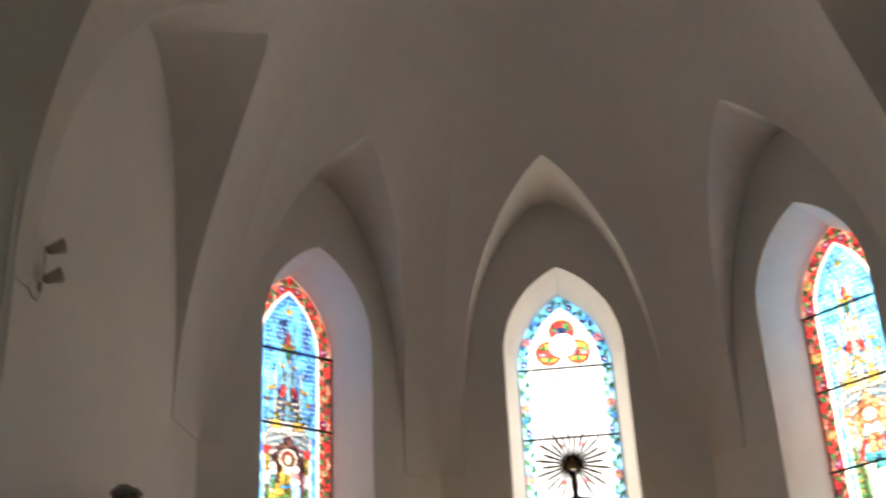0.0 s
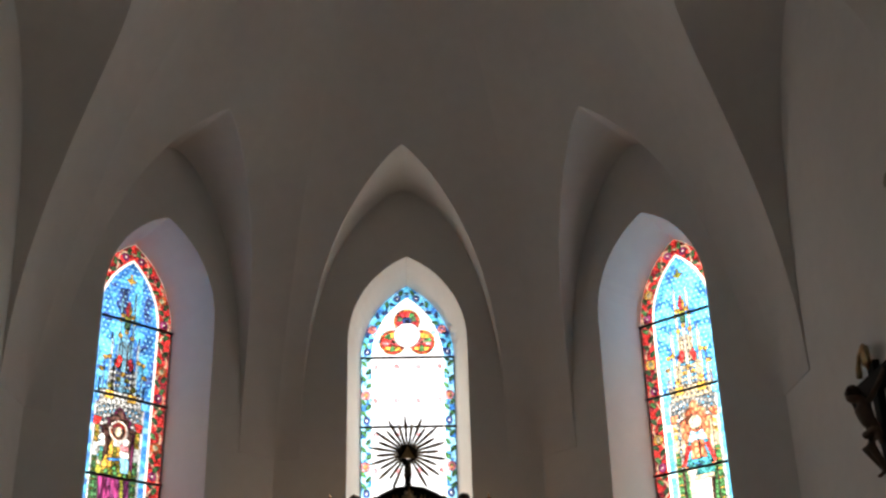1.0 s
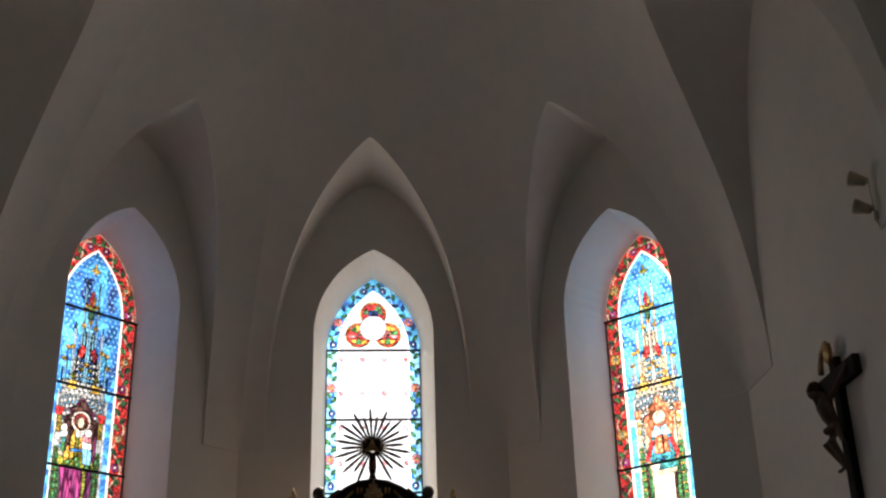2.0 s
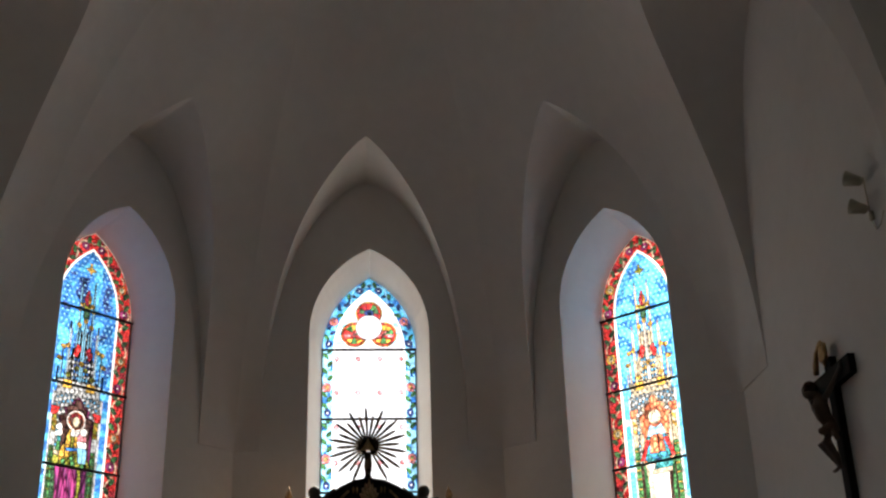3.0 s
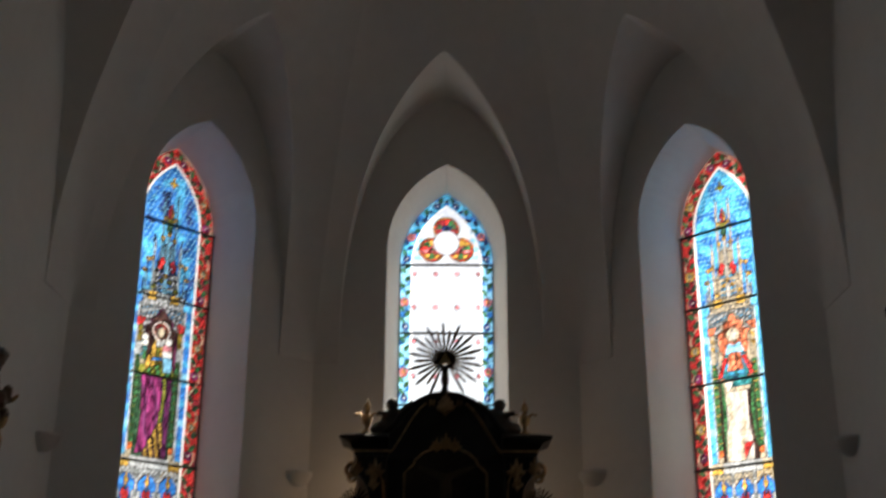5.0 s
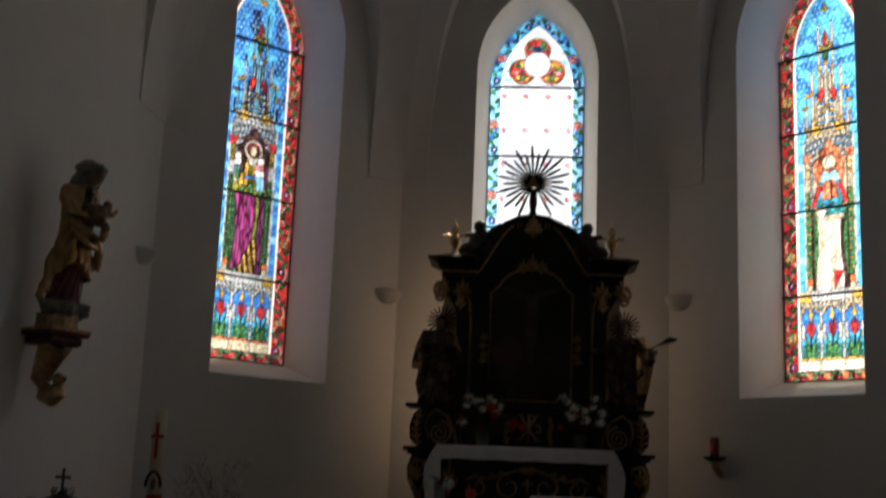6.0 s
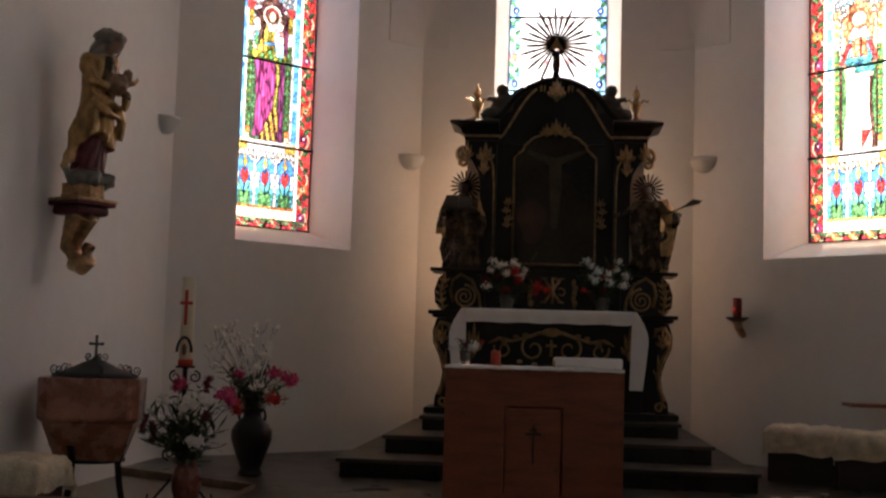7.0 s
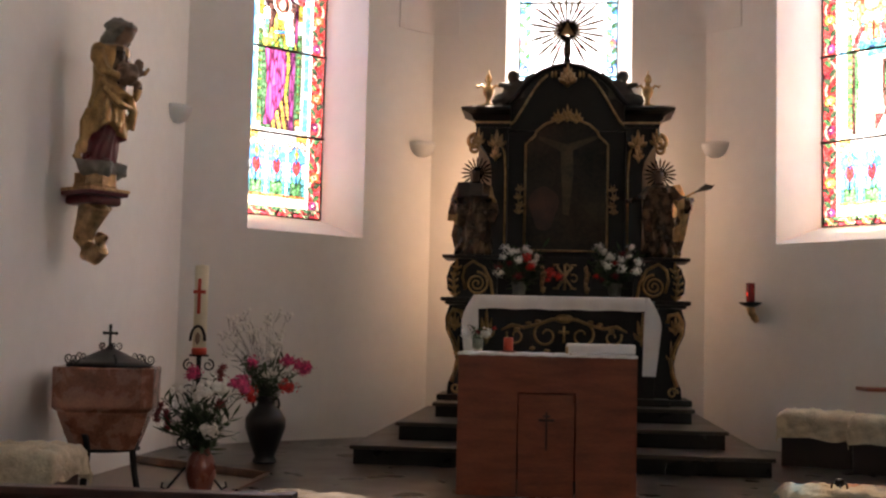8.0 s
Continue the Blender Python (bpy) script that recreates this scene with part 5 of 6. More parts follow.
def leafy(bm, pts, rnd, n=7, size=0.06):
    for i in range(n):
        f = (i + 0.5) / n
        k = min(int(f * (len(pts) - 1)), len(pts) - 2)
        p = Vector(pts[k]).lerp(Vector(pts[k + 1]), f * (len(pts) - 1) - k)
        d = Vector((rnd.uniform(-1, 1), rnd.uniform(-1, 0.6), rnd.uniform(-0.3, 0.9))).normalized()
        e = d.cross(Vector((rnd.uniform(-1, 1), 0.3, 1))).normalized() * size * rnd.uniform(0.09, 0.19)
        l = d * size * rnd.uniform(0.7, 1.4)
        q = [p, p + l * 0.5 + e, p + l, p + l * 0.5 - e]
        bm.faces.new([bm.verts.new(v) for v in q])


def bouquet(owner, mouth, heads, rnd, fillers=10, spread=0.22, height=0.35, leaf=0.07, airy=0):
    """Stems from the vase's mouth to each head, with leaves, flower heads and airy sprays."""
    stems, leaves = bmesh.new(), bmesh.new()
    blooms = {}
    m = Vector(mouth)
    for pos, r, colour, kind in heads:
        p = m + Vector(pos)
        mid = m.lerp(p, 0.5) + Vector((0, 0, 0.04))
        pts = [m + Vector((pos[0] * 0.08, pos[1] * 0.08, -0.05)), mid, p]
        tube(stems, pts, 0.004, 4)
        leafy(leaves, pts, rnd, 6, leaf)
        key = (colour.name, colour)
        blooms.setdefault(key, []).append((p, r, kind))
    for i in range(fillers):
        a = rnd.uniform(-1, 1)
        p = m + Vector((a * spread, rnd.uniform(-0.6, 0.6) * spread, rnd.uniform(0.25, 1.0) * height))
        pts = [m + Vector((0, 0, -0.05)), m.lerp(p, 0.5) + Vector((0, 0, 0.03)), p]
        tube(stems, pts, 0.0035, 4)
        leafy(leaves, pts, rnd, 10, leaf)
    buds, sprays = bmesh.new(), bmesh.new()
    for i in range(airy):
        p = m + Vector((rnd.uniform(-1.3, 0.55) * spread, rnd.uniform(-0.5, 0.5) * spread, rnd.uniform(0.7, 1.25) * height * 1.5))
        tube(sprays, [m, m.lerp(p, 0.6) + Vector((0, 0, 0.05)), p], 0.0017, 4, 0.5)
        for _ in range(2):
            q = p + Vector((rnd.uniform(-0.06, 0.06), rnd.uniform(-0.03, 0.03), rnd.uniform(-0.08, 0.03)))
            tube(sprays, [p - Vector((0, 0, 0.09)), q], 0.0018, 3)
            petals(buds, q, rnd.uniform(0.014, 0.026), "daisy", rnd)
    tagged(part("stem", stems, STEMGREEN, owner), kind="stuff")
    tagged(part("foliage", leaves, LEAFGREEN, owner), kind="stuff")
    if airy:
        tagged(part("spray_stem", sprays, SPRAYSTEM, owner), kind="stuff")
        tagged(part("spray_blossom", buds, WHITEPETAL, owner), kind="stuff")
    else:
        buds.free()
        sprays.free()
    for (name, colour), hs in blooms.items():
        for p, r, kind in hs:
            bm = bmesh.new()
            if kind == "spike":
                for k in range(5):
                    petals(bm, p + Vector((rnd.uniform(-0.4, 0.4) * r, 0, (k - 2) * r * 0.7)), r * 0.7, "ball", rnd)
            else:
                petals(bm, p, r, kind, rnd)
            part("flower_head", bm, colour, owner)


def mensa_flowers(x, seed, heads):
    rnd = random.Random(seed)
    v = thing("flower_arrangement", carried_back(RX + x, RY - 0.22, 1.522), "white and red flowers in a small grey pot on the altar", "flowers", "altar flowers")
    part("pot", turned(bmesh.new(), [(0.05, 0), (0.055, 0.01), (0.065, 0.08), (0.075, 0.13), (0.07, 0.135), (0.06, 0.1)], 14), GREYPAINT, v, smooth=True)
    bouquet(v, (0, 0, 0.12), heads, rnd, 44, 0.24, 0.36, 0.10)


W_, R_, P_, D_ = WHITEPETAL, REDPETAL, PINKPETAL, DARKPETAL
mensa_flowers(-0.44, 3, [((-0.13, -0.05, 0.33), 0.05, W_, "ball"), ((-0.07, -0.06, 0.30), 0.045, W_, "ball"), ((0.06, -0.05, 0.33), 0.05, W_, "ball"), ((0.0, -0.1, 0.22), 0.05, W_, "ball"),
                         ((0.14, -0.06, 0.20), 0.055, W_, "ball"), ((0.08, -0.1, 0.24), 0.055, R_, "ball"), ((0.12, -0.1, 0.16), 0.05, R_, "ball"), ((-0.2, -0.06, 0.15), 0.045, D_, "ball"),
                         ((-0.19, -0.08, 0.10), 0.05, W_, "ball"), ((0.0, -0.12, 0.06), 0.05, D_, "ball"), ((-0.16, -0.05, 0.25), 0.04, W_, "ball"), ((0.10, -0.05, 0.29), 0.04, W_, "ball"), ((-0.09, -0.09, 0.19), 0.035, D_, "ball"), ((0.17, -0.08, 0.26), 0.035, W_, "ball"), ((-0.02, -0.06, 0.31), 0.035, W_, "ball"), ((0.30, -0.08, 0.10), 0.055, R_, "ball"), ((0.38, -0.08, 0.07), 0.045, R_, "ball"), ((0.28, -0.06, 0.04), 0.03, R_, "ball")])
mensa_flowers(0.48, 7, [((-0.16, -0.05, 0.36), 0.05, W_, "ball"), ((-0.05, -0.08, 0.26), 0.055, W_, "ball"), ((-0.07, -0.1, 0.17), 0.05, W_, "ball"), ((0.06, -0.09, 0.15), 0.055, W_, "ball"),
                        ((0.05, -0.08, 0.24), 0.045, W_, "ball"), ((0.15, -0.05, 0.36), 0.045, W_, "ball"), ((0.22, -0.06, 0.22), 0.05, W_, "ball"), ((0.2, -0.08, 0.13), 0.05, W_, "ball"),
                        ((-0.11, -0.06, 0.31), 0.04, W_, "ball"), ((0.0, -0.06, 0.21), 0.035, R_, "ball"), ((0.13, -0.06, 0.28), 0.04, W_, "ball"), ((-0.12, -0.08, 0.21), 0.035, W_, "ball"), ((0.08, -0.04, 0.30), 0.04, D_, "ball"), ((0.0, -0.1, 0.08), 0.045, D_, "ball"), ((-0.18, -0.08, 0.08), 0.03, R_, "ball"), ((-0.12, -0.08, 0.05), 0.03, D_, "ball")])


# ---- people's altar ----
def wooden_altar():
    al = thing("wooden_altar", Matrix.Translation((-0.088, 8.4, 0)), "reddish brown veneered wooden altar with a recessed cross panel", "altar")
    bm = bmesh.new()
    prism(bm, [(-0.632, 0.0), (-0.206, 0.0), (-0.206, 0.735), (0.208, 0.735), (0.208, 0.0), (0.633, 0.0), (0.633, 0.985), (-0.632, 0.985)], 0.0, 0.03)
    part("front_panel", bm, OAK, al)
    part("centre_panel", boxed(-0.200, 0.196, 0.014, 0.03, 0.0, 0.722, bevel=0.002), OAK, al)
    for x0, x1 in ((-0.632, -0.602), (0.603, 0.633)):
        part("side_panel", boxed(x0, x1, 0.031, 0.78, 0.0, 0.985, bevel=0.002), OAK, al)
    part("back_panel", boxed(-0.601, 0.602, 0.75, 0.78, 0.0, 0.985), OAK, al)
    part("top_board", boxed(-0.637, 0.638, -0.005, 0.785, 0.986, 1.008, bevel=0.003), OAK, al)
    part("plinth", boxed(-0.66, 0.66, 0.04, 0.8, 0.0, 0.03, bevel=0.004), LOWFLOOR, al, "pale stone plinth strip")
    bm = bmesh.new()
    box(bm, -0.007, 0.007, 0.006, 0.015, 0.33, 0.60, 0.002)
    box(bm, -0.055, 0.055, 0.006, 0.015, 0.53, 0.55, 0.002)
    box(bm, -0.025, 0.025, 0.007, 0.015, 0.56, 0.575, 0.002)
    part("inlaid_cross", bm, DARKOAK, al, "thin dark inlaid cross")


wooden_altar()
bm = bmesh.new()
rows = [[(-0.725 + 1.27 * i / 30, 8.385 + y, 1.0095 + z + 0.002 * math.sin(i * 1.9)) for i in range(31)] for y, z in ((0.8, 0.0), (0.3, 0.0), (0.004, 0.0), (0.0, -0.012), (0.0, -0.02))]
quads(bm, rows)
tagged(part("linen_runner", bm, LINEN, smooth=True), "thin white linen runner on the wooden altar", "altar cloth")

v = thing("glass_vase", Matrix.Translation((-0.60, 8.62, 1.012)), "small clear glass vase with white daisies", "vase")
part("glass", turned(bmesh.new(), [(0.035, 0), (0.038, 0.02), (0.042, 0.09), (0.04, 0.095), (0.034, 0.03)], 14), CLEAR, v, smooth=True)
bouquet(v, (0, 0, 0.07), [((-0.075, -0.03, 0.06), 0.045, W_, "daisy"), ((-0.07, -0.035, 0.055), 0.035, W_, "ball"), ((0.065, -0.03, 0.06), 0.045, W_, "daisy"), ((0.06, -0.035, 0.055), 0.035, W_, "ball"),
                          ((0.0, -0.02, 0.07), 0.025, D_, "ball"), ((0.12, 0.0, 0.10), 0.018, R_, "ball")], random.Random(5), 7, 0.06, 0.12, 0.05)
v = thing("pillar_candle", Matrix.Translation((-0.375, 8.60, 1.012)), "short red candle on a flat dark saucer", "candle")
part("saucer", turned(bmesh.new(), [(0.05, 0), (0.06, 0.006), (0.062, 0.012), (0.04, 0.012)], 20), REDGLAZE, v, smooth=True)
part("wax", turned(bmesh.new(), [(0.034, 0.012), (0.036, 0.02), (0.036, 0.105), (0.03, 0.108), (0.02, 0.1)], 18), REDWAX, v, smooth=True)
v = thing("missal_stand", Matrix.Translation((0.295, 8.75, 1.012)), "flat white cushion on the wooden altar", "cushion")
part("cushion", boxed(-0.25, 0.25, -0.13, 0.13, 0, 0.075, bevel=0.018), LINEN, v)
part("cushion_lip", boxed(-0.255, -0.235, -0.135, 0.0, 0.0, 0.05, bevel=0.004), GOLD, v)


# ---- font, paschal candle, vases ----
LOW = -0.06


def font():
    f = thing("baptismal_font", Matrix.Translation((-3.235, 8.24, LOW)) @ Matrix.Diagonal((0.885, 0.885, 0.957, 1)), "red marble font with a dark metal lid on iron legs", "font")
    bm = bmesh.new()
    grid = []
    for r, z in ((0.20, 0.335), (0.245, 0.342), (0.285, 0.44), (0.345, 0.60), (0.348, 0.618), (0.382, 0.645), (0.388, 0.66), (0.388, 0.80), (0.390, 0.932), (0.382, 0.945), (0.34, 0.945), (0.33, 0.90)):
        c, q = 0.17 * r + 0.02, pose(0, 0, 0, 0, 0, 14)
        grid.append([q @ Vector(p) for p in ((r, c - r, z), (r, r - c, z), (r - c, r, z), (c - r, r, z), (-r, r - c, z), (-r, c - r, z), (c - r, -r, z), (r - c, -r, z))])
    rows = quads(bm, grid, True)
    bm.faces.new(rows[0])
    bm.faces.new(rows[-1])
    part("bowl", bm, MARBLE, f)
    lid = part("lid", turned(bmesh.new(), [(0.335, 0.946), (0.34, 0.962), (0.27, 0.985), (0.18, 1.02), (0.09, 1.06), (0.03, 1.085), (0.02, 1.10)], 24), IRON, f, "dark conical metal lid", smooth=True)
    bm = bmesh.new()
    tube(bm, [(0, 0, 1.09), (0, 0, 1.245)], 0.011, 8)
    tube(bm, [(-0.048, 0, 1.195), (0.048, 0, 1.195)], 0.011, 8)
    for p in ((0, 0, 1.25), (-0.052, 0, 1.195), (0.052, 0, 1.195)):
        blob(bm, p, (0.015, 0.012, 0.015), 1)
    part("cross", bm, IRON, lid, "small iron cross")
    for a in (0, 60, 120, 180, 240, 300):
        bm = bmesh.new()
        scroll(bm, 0.345, 1.0, 0.035, 0.008, 1.4, 0, 0.006, -math.pi / 2, 1)
        scroll(bm, 0.255, 1.02, 0.025, 0.006, 1.2, 0, 0.005, 0, 1)
        tube(bm, [(0.345, 0, 0.965), (0.30, 0, 0.985), (0.28, 0, 1.02)], 0.006, 6)
        part("lid_scroll", bm, IRON, lid, m=pose(0, 0, 0, 0, 0, a), smooth=True)
    for a in (0, 72, 144, 216, 288):
        bm = bmesh.new()
        scroll(bm, 0.07, 1.1, 0.028, 0.006, 1.3, 0, 0.005, -math.pi / 2, 1)
        part("top_scroll", bm, IRON, lid, m=pose(0, 0, 0, 0, 0, a + 15), smooth=True)
    bm = bmesh.new()
    tube(bm, [(0.262 * math.cos(a), 0.262 * math.sin(a), 0.335) for a in [i * math.pi / 16 for i in range(33)]], 0.014, 6)
    part("ring", bm, IRON, f, smooth=True)
    for a in (-98, -18, 62, 142, 222):
        bm = bmesh.new()
        grid = [[(r + q * 0.011, p * 0.022, z) for q, p in ((-1, -1), (1, -1), (1, 1), (-1, 1))] for r, z in ((0.345, 0.0), (0.30, 0.17), (0.275, 0.33), (0.31, 0.43), (0.335, 0.46))]
        rows = quads(bm, grid, True)
        bm.faces.new(rows[0])
        bm.faces.new(rows[-1])
        part("leg", bm, IRON, f, m=pose(0, 0, 0, 0, 0, a))


font()


def paschal_candle():
    c = thing("paschal_candle", Matrix.Translation((-2.66, 8.52, LOW)), "tall ivory paschal candle with red cross on iron stand", "candle")
    bm = bmesh.new()
    turned(bm, [(0.05, 1.0), (0.05, 1.655), (0.045, 1.66), (0.03, 1.65), (0.01, 1.65), (0.006, 1.67)], 20)
    shaft = part("wax", bm, WAX, c, smooth=True)
    bm = bmesh.new()
    box(bm, -0.013, 0.013, -0.054, -0.046, 1.30, 1.56, 0.002)
    box(bm, -0.045, 0.045, -0.054, -0.03, 1.45, 1.475, 0.002)
    part("wax_cross", bm, REDWAX, shaft, "red wax cross")
    part("wax_base_band", turned(bmesh.new(), [(0.055, 1.0), (0.056, 1.045), (0.05, 1.05)], 20), REDWAX, shaft, smooth=True)
    bm = bmesh.new()
    tube(bm, [(0.055 * math.cos(a), -0.05, 1.10 + 0.11 * math.sin(a)) for a in [i * math.pi / 8 for i in range(9)]], 0.011, 6)
    part("candle_ornament", bm, IRON, shaft, "dark arched ornament")
    bm = bmesh.new()
    blob(bm, (0, -0.05, 1.12), (0.022, 0.012, 0.05), 1)
    part("candle_relief", bm, FLESH, shaft)
    bm = bmesh.new()
    turned(bm, [(0.07, 0.985), (0.072, 1.0), (0.05, 1.0)], 20)
    part("drip_plate", bm, IRON, c)
    part("pole", turned(bmesh.new(), [(0.016, 0.1), (0.016, 0.4), (0.03, 0.42), (0.016, 0.45), (0.016, 0.82), (0.03, 0.85), (0.016, 0.88), (0.02, 0.985)], 10), IRON, c, smooth=True)
    for a in (20, 110, 200, 290):
        for args in ((0.07, 0.92, 0.045, math.pi / 2, -1), (0.06, 0.74, 0.05, -math.pi / 2, 1), (0.09, 0.36, 0.05, -math.pi / 2, 1)):
            part("stand_scroll", scroll(bmesh.new(), args[0], args[1], args[2], 0.012, 1.3, 0, 0.007, args[3], args[4]), IRON, c, m=pose(0, 0, 0, 0, 0, a), smooth=True)
        bm = bmesh.new()
        tube(bm, [(0.015, 0, 0.2), (0.08, 0, 0.16), (0.17, 0, 0.05), (0.20, 0, 0.012), (0.235, 0, 0.03), (0.225, 0, 0.065)], 0.009, 6)
        part("stand_foot", bm, IRON, c, m=pose(0, 0, 0, 0, 0, a), smooth=True)


paschal_candle()


def vase(name, m, profile, mat, label, handles):
    v = thing(name, m, label, "vase", "flower vases")
    part("body", turned(bmesh.new(), profile, 28), mat, v, smooth=True)
    if handles:
        for s in (-1, 1):
            bm = bmesh.new()
            tube(bm, [(s * x, 0, z) for x, z in ((0.065, 0.54), (0.105, 0.55), (0.115, 0.50), (0.10, 0.45))], 0.012, 7)
            part("handle", bm, mat, v, smooth=True)
    return v


v = vase("floor_vase", Matrix.Translation((-2.57, 8.38, LOW)), [(0.055, 0), (0.075, 0.02), (0.105, 0.12), (0.108, 0.19), (0.085, 0.27), (0.06, 0.31), (0.062, 0.33), (0.075, 0.345), (0.068, 0.345), (0.05, 0.31)], REDGLAZE, "red brown glazed vase with white phlox and pink blossoms", False)
bouquet(v, (0, 0, 0.32), [((0.04, -0.12, 0.42), 0.085, W_, "ball"), ((0.13, -0.1, 0.45), 0.075, W_, "ball"), ((0.0, -0.14, 0.38), 0.05, W_, "ball"), ((0.19, -0.08, 0.42), 0.055, W_, "ball"), ((-0.16, -0.06, 0.43), 0.055, W_, "ball"),
                          ((0.10, -0.14, 0.15), 0.07, W_, "ball"), ((0.05, -0.15, 0.16), 0.035, W_, "ball"), ((-0.06, -0.04, 0.56), 0.055, P_, "ball"), ((-0.08, -0.04, 0.53), 0.045, P_, "ball"),
                          ((-0.30, -0.08, 0.26), 0.04, D_, "spike"), ((-0.24, -0.08, 0.21), 0.04, D_, "spike"), ((0.15, -0.08, 0.33), 0.045, D_, "ball"), ((0.12, 0.0, 0.53), 0.045, D_, "spike"), ((0.26, -0.05, 0.48), 0.065, P_, "ball"), ((0.32, -0.05, 0.44), 0.05, P_, "ball")],
        random.Random(11), 36, 0.27, 0.44, 0.12)
v = vase("floor_vase", Matrix.Translation((-2.50, 9.95, 0)), [(0.085, 0), (0.105, 0.015), (0.10, 0.03), (0.085, 0.06), (0.13, 0.18), (0.17, 0.30), (0.172, 0.38), (0.13, 0.45), (0.08, 0.49), (0.07, 0.54), (0.085, 0.57), (0.075, 0.57), (0.06, 0.52)], GLAZE, "dark glazed two-handled vase with magenta flowers and airy sprays", True)
bouquet(v, (0, 0, 0.55), [((-0.12, -0.05, 0.30), 0.065, P_, "ball"), ((0.20, -0.06, 0.32), 0.065, P_, "ball"), ((0.28, -0.05, 0.29), 0.06, P_, "ball"), ((0.36, -0.05, 0.27), 0.06, P_, "ball"), ((0.33, -0.06, 0.24), 0.05, P_, "ball"),
                          ((0.22, -0.12, 0.10), 0.075, R_, "ball"), ((-0.12, -0.14, 0.06), 0.07, R_, "ball"), ((-0.17, -0.14, 0.13), 0.075, P_, "ball"), ((-0.10, -0.12, 0.0), 0.055, R_, "ball"),
                          ((0.04, -0.05, 0.37), 0.05, W_, "ball"), ((0.09, -0.04, 0.47), 0.055, W_, "ball"), ((0.07, -0.08, 0.22), 0.055, W_, "ball"), ((0.02, -0.1, 0.20), 0.04, W_, "ball"), ((0.12, -0.03, 0.53), 0.04, W_, "ball")],
        random.Random(23), 34, 0.30, 0.40, 0.085, 26)


# ---- wall pieces ----
def madonna():
    """The carved figure on the side wall, on its gilded console."""
    m = Matrix.Translation((-3.48, 8.44, 2.15)) @ pose(0, 0, 0, 0, 0, 62) @ Matrix.Diagonal((0.82, 0.82, 1, 1))
    con = thing("wall_console", m, "gilded scrolled wall console with a dark shelf", "console")
    bm = bmesh.new()
    box(bm, -0.22, 0.22, -0.20, 0.24, -0.05, 0.0, 0.012)
    box(bm, -0.18, 0.18, -0.16, 0.20, -0.12, -0.05, 0.03)
    part("shelf", bm, CRIMSON, con, "dark crimson shelf")
    bm = bmesh.new()
    box(bm, -0.23, 0.23, -0.21, 0.25, -0.022, 0.004, 0.01)
    part("shelf_rim", bm, GOLD, con)
    bm = bmesh.new()
    tube(bm, [(0, y, z) for y, z in ((-0.02, -0.08), (0.04, -0.17), (0.10, -0.27), (0.12, -0.37), (0.07, -0.46), (-0.04, -0.49), (-0.13, -0.45), (-0.13, -0.38), (-0.07, -0.36))], 0.10, 12, [1.6, 1.3, 1.05, 0.95, 0.85, 0.8, 0.7, 0.6, 0.5])
    tube(bm, [(0, y, z) for y, z in ((0.05, -0.1), (-0.1, -0.14), (-0.16, -0.18))], 0.07, 10, 0.5)
    for s in (-1, 1):
        tube(bm, [(s * 0.08, y, z) for y, z in ((0.05, -0.1), (0.05, -0.2), (0.12, -0.3), (0.14, -0.38))], 0.05, 8, 0.6)
    bm = carve(bm, 0.012, 3)
    part("scroll", bm, GOLD, con, "gilt acanthus scroll", smooth=True)
    bm = bmesh.new()
    turned(bm, [(0.20, 0.004), (0.205, 0.02), (0.195, 0.035), (0.195, 0.10), (0.20, 0.11)], 8, pose(0, 0, 0, 0, 0, 22.5))
    part("pedestal", bm, GOLD, con)
    mats = [MANTLE, CRIMSON, GREYPAINT, FLESH, CARVED]
    bm = bmesh.new()

    for x, y, r in ((0.0, 0.0, 0.18), (0.14, -0.08, 0.11), (-0.13, -0.06, 0.12), (0.18, 0.0, 0.09), (-0.05, -0.14, 0.09)):
        blob(bm, (x, y, 0.05), (r, r, 0.075), 2, 0.45, x * 7)
    draped(bm, 1.2, 0.36, 0.03, 13, 2.0, 0.0, 0.9, [(0.0, 0.42), (0.1, 0.40), (0.22, 0.39), (0.26, 0.40), (0.285, 0.56), (0.32, 0.54), (0.42, 0.47), (0.54, 0.40), (0.62, 0.41), (0.70, 0.46), (0.78, 0.48), (0.825, 0.40), (0.85, 0.22), (0.88, 0.15)], 0.05)
    blob(bm, (-0.03, 0.035, 1.165), (0.125, 0.12, 0.075), 3, 0.3, 6.0)                                  # veil
    tube(bm, [(-0.12, 0.0, 1.12), (-0.09, -0.07, 1.165), (0.0, -0.11, 1.175), (0.09, -0.07, 1.165), (0.12, 0.0, 1.13)], 0.03, 8, 0.8)
    blob(bm, (-0.09, 0.05, 1.08), (0.07, 0.07, 0.08), 2, 0.3, 8.0)
    blob(bm, (0.03, -0.06, 1.09), (0.062, 0.06, 0.08), 2, 0.1, 3.0)
    swag(bm, [(0.085, -0.03, 1.12), (0.085, -0.05, 1.04), (0.06, -0.09, 0.95)], 0.026, 2)                # hair
    swag(bm, [(-0.14, 0.0, 0.98), (-0.20, -0.07, 0.88), (-0.19, -0.16, 0.76), (-0.06, -0.21, 0.74)], 0.07, 3)   # arms
    swag(bm, [(0.13, 0, 0.95), (0.18, -0.12, 0.80), (0.08, -0.22, 0.74)], 0.06, 7)
    swag(bm, [(-0.14, -0.12, 0.72), (0.0, -0.2, 0.62), (0.16, -0.16, 0.60)], 0.045, 4)                  # falls of the mantle
    swag(bm, [(-0.12, -0.12, 0.66), (0.0, -0.2, 0.54), (0.17, -0.16, 0.52)], 0.04, 4)
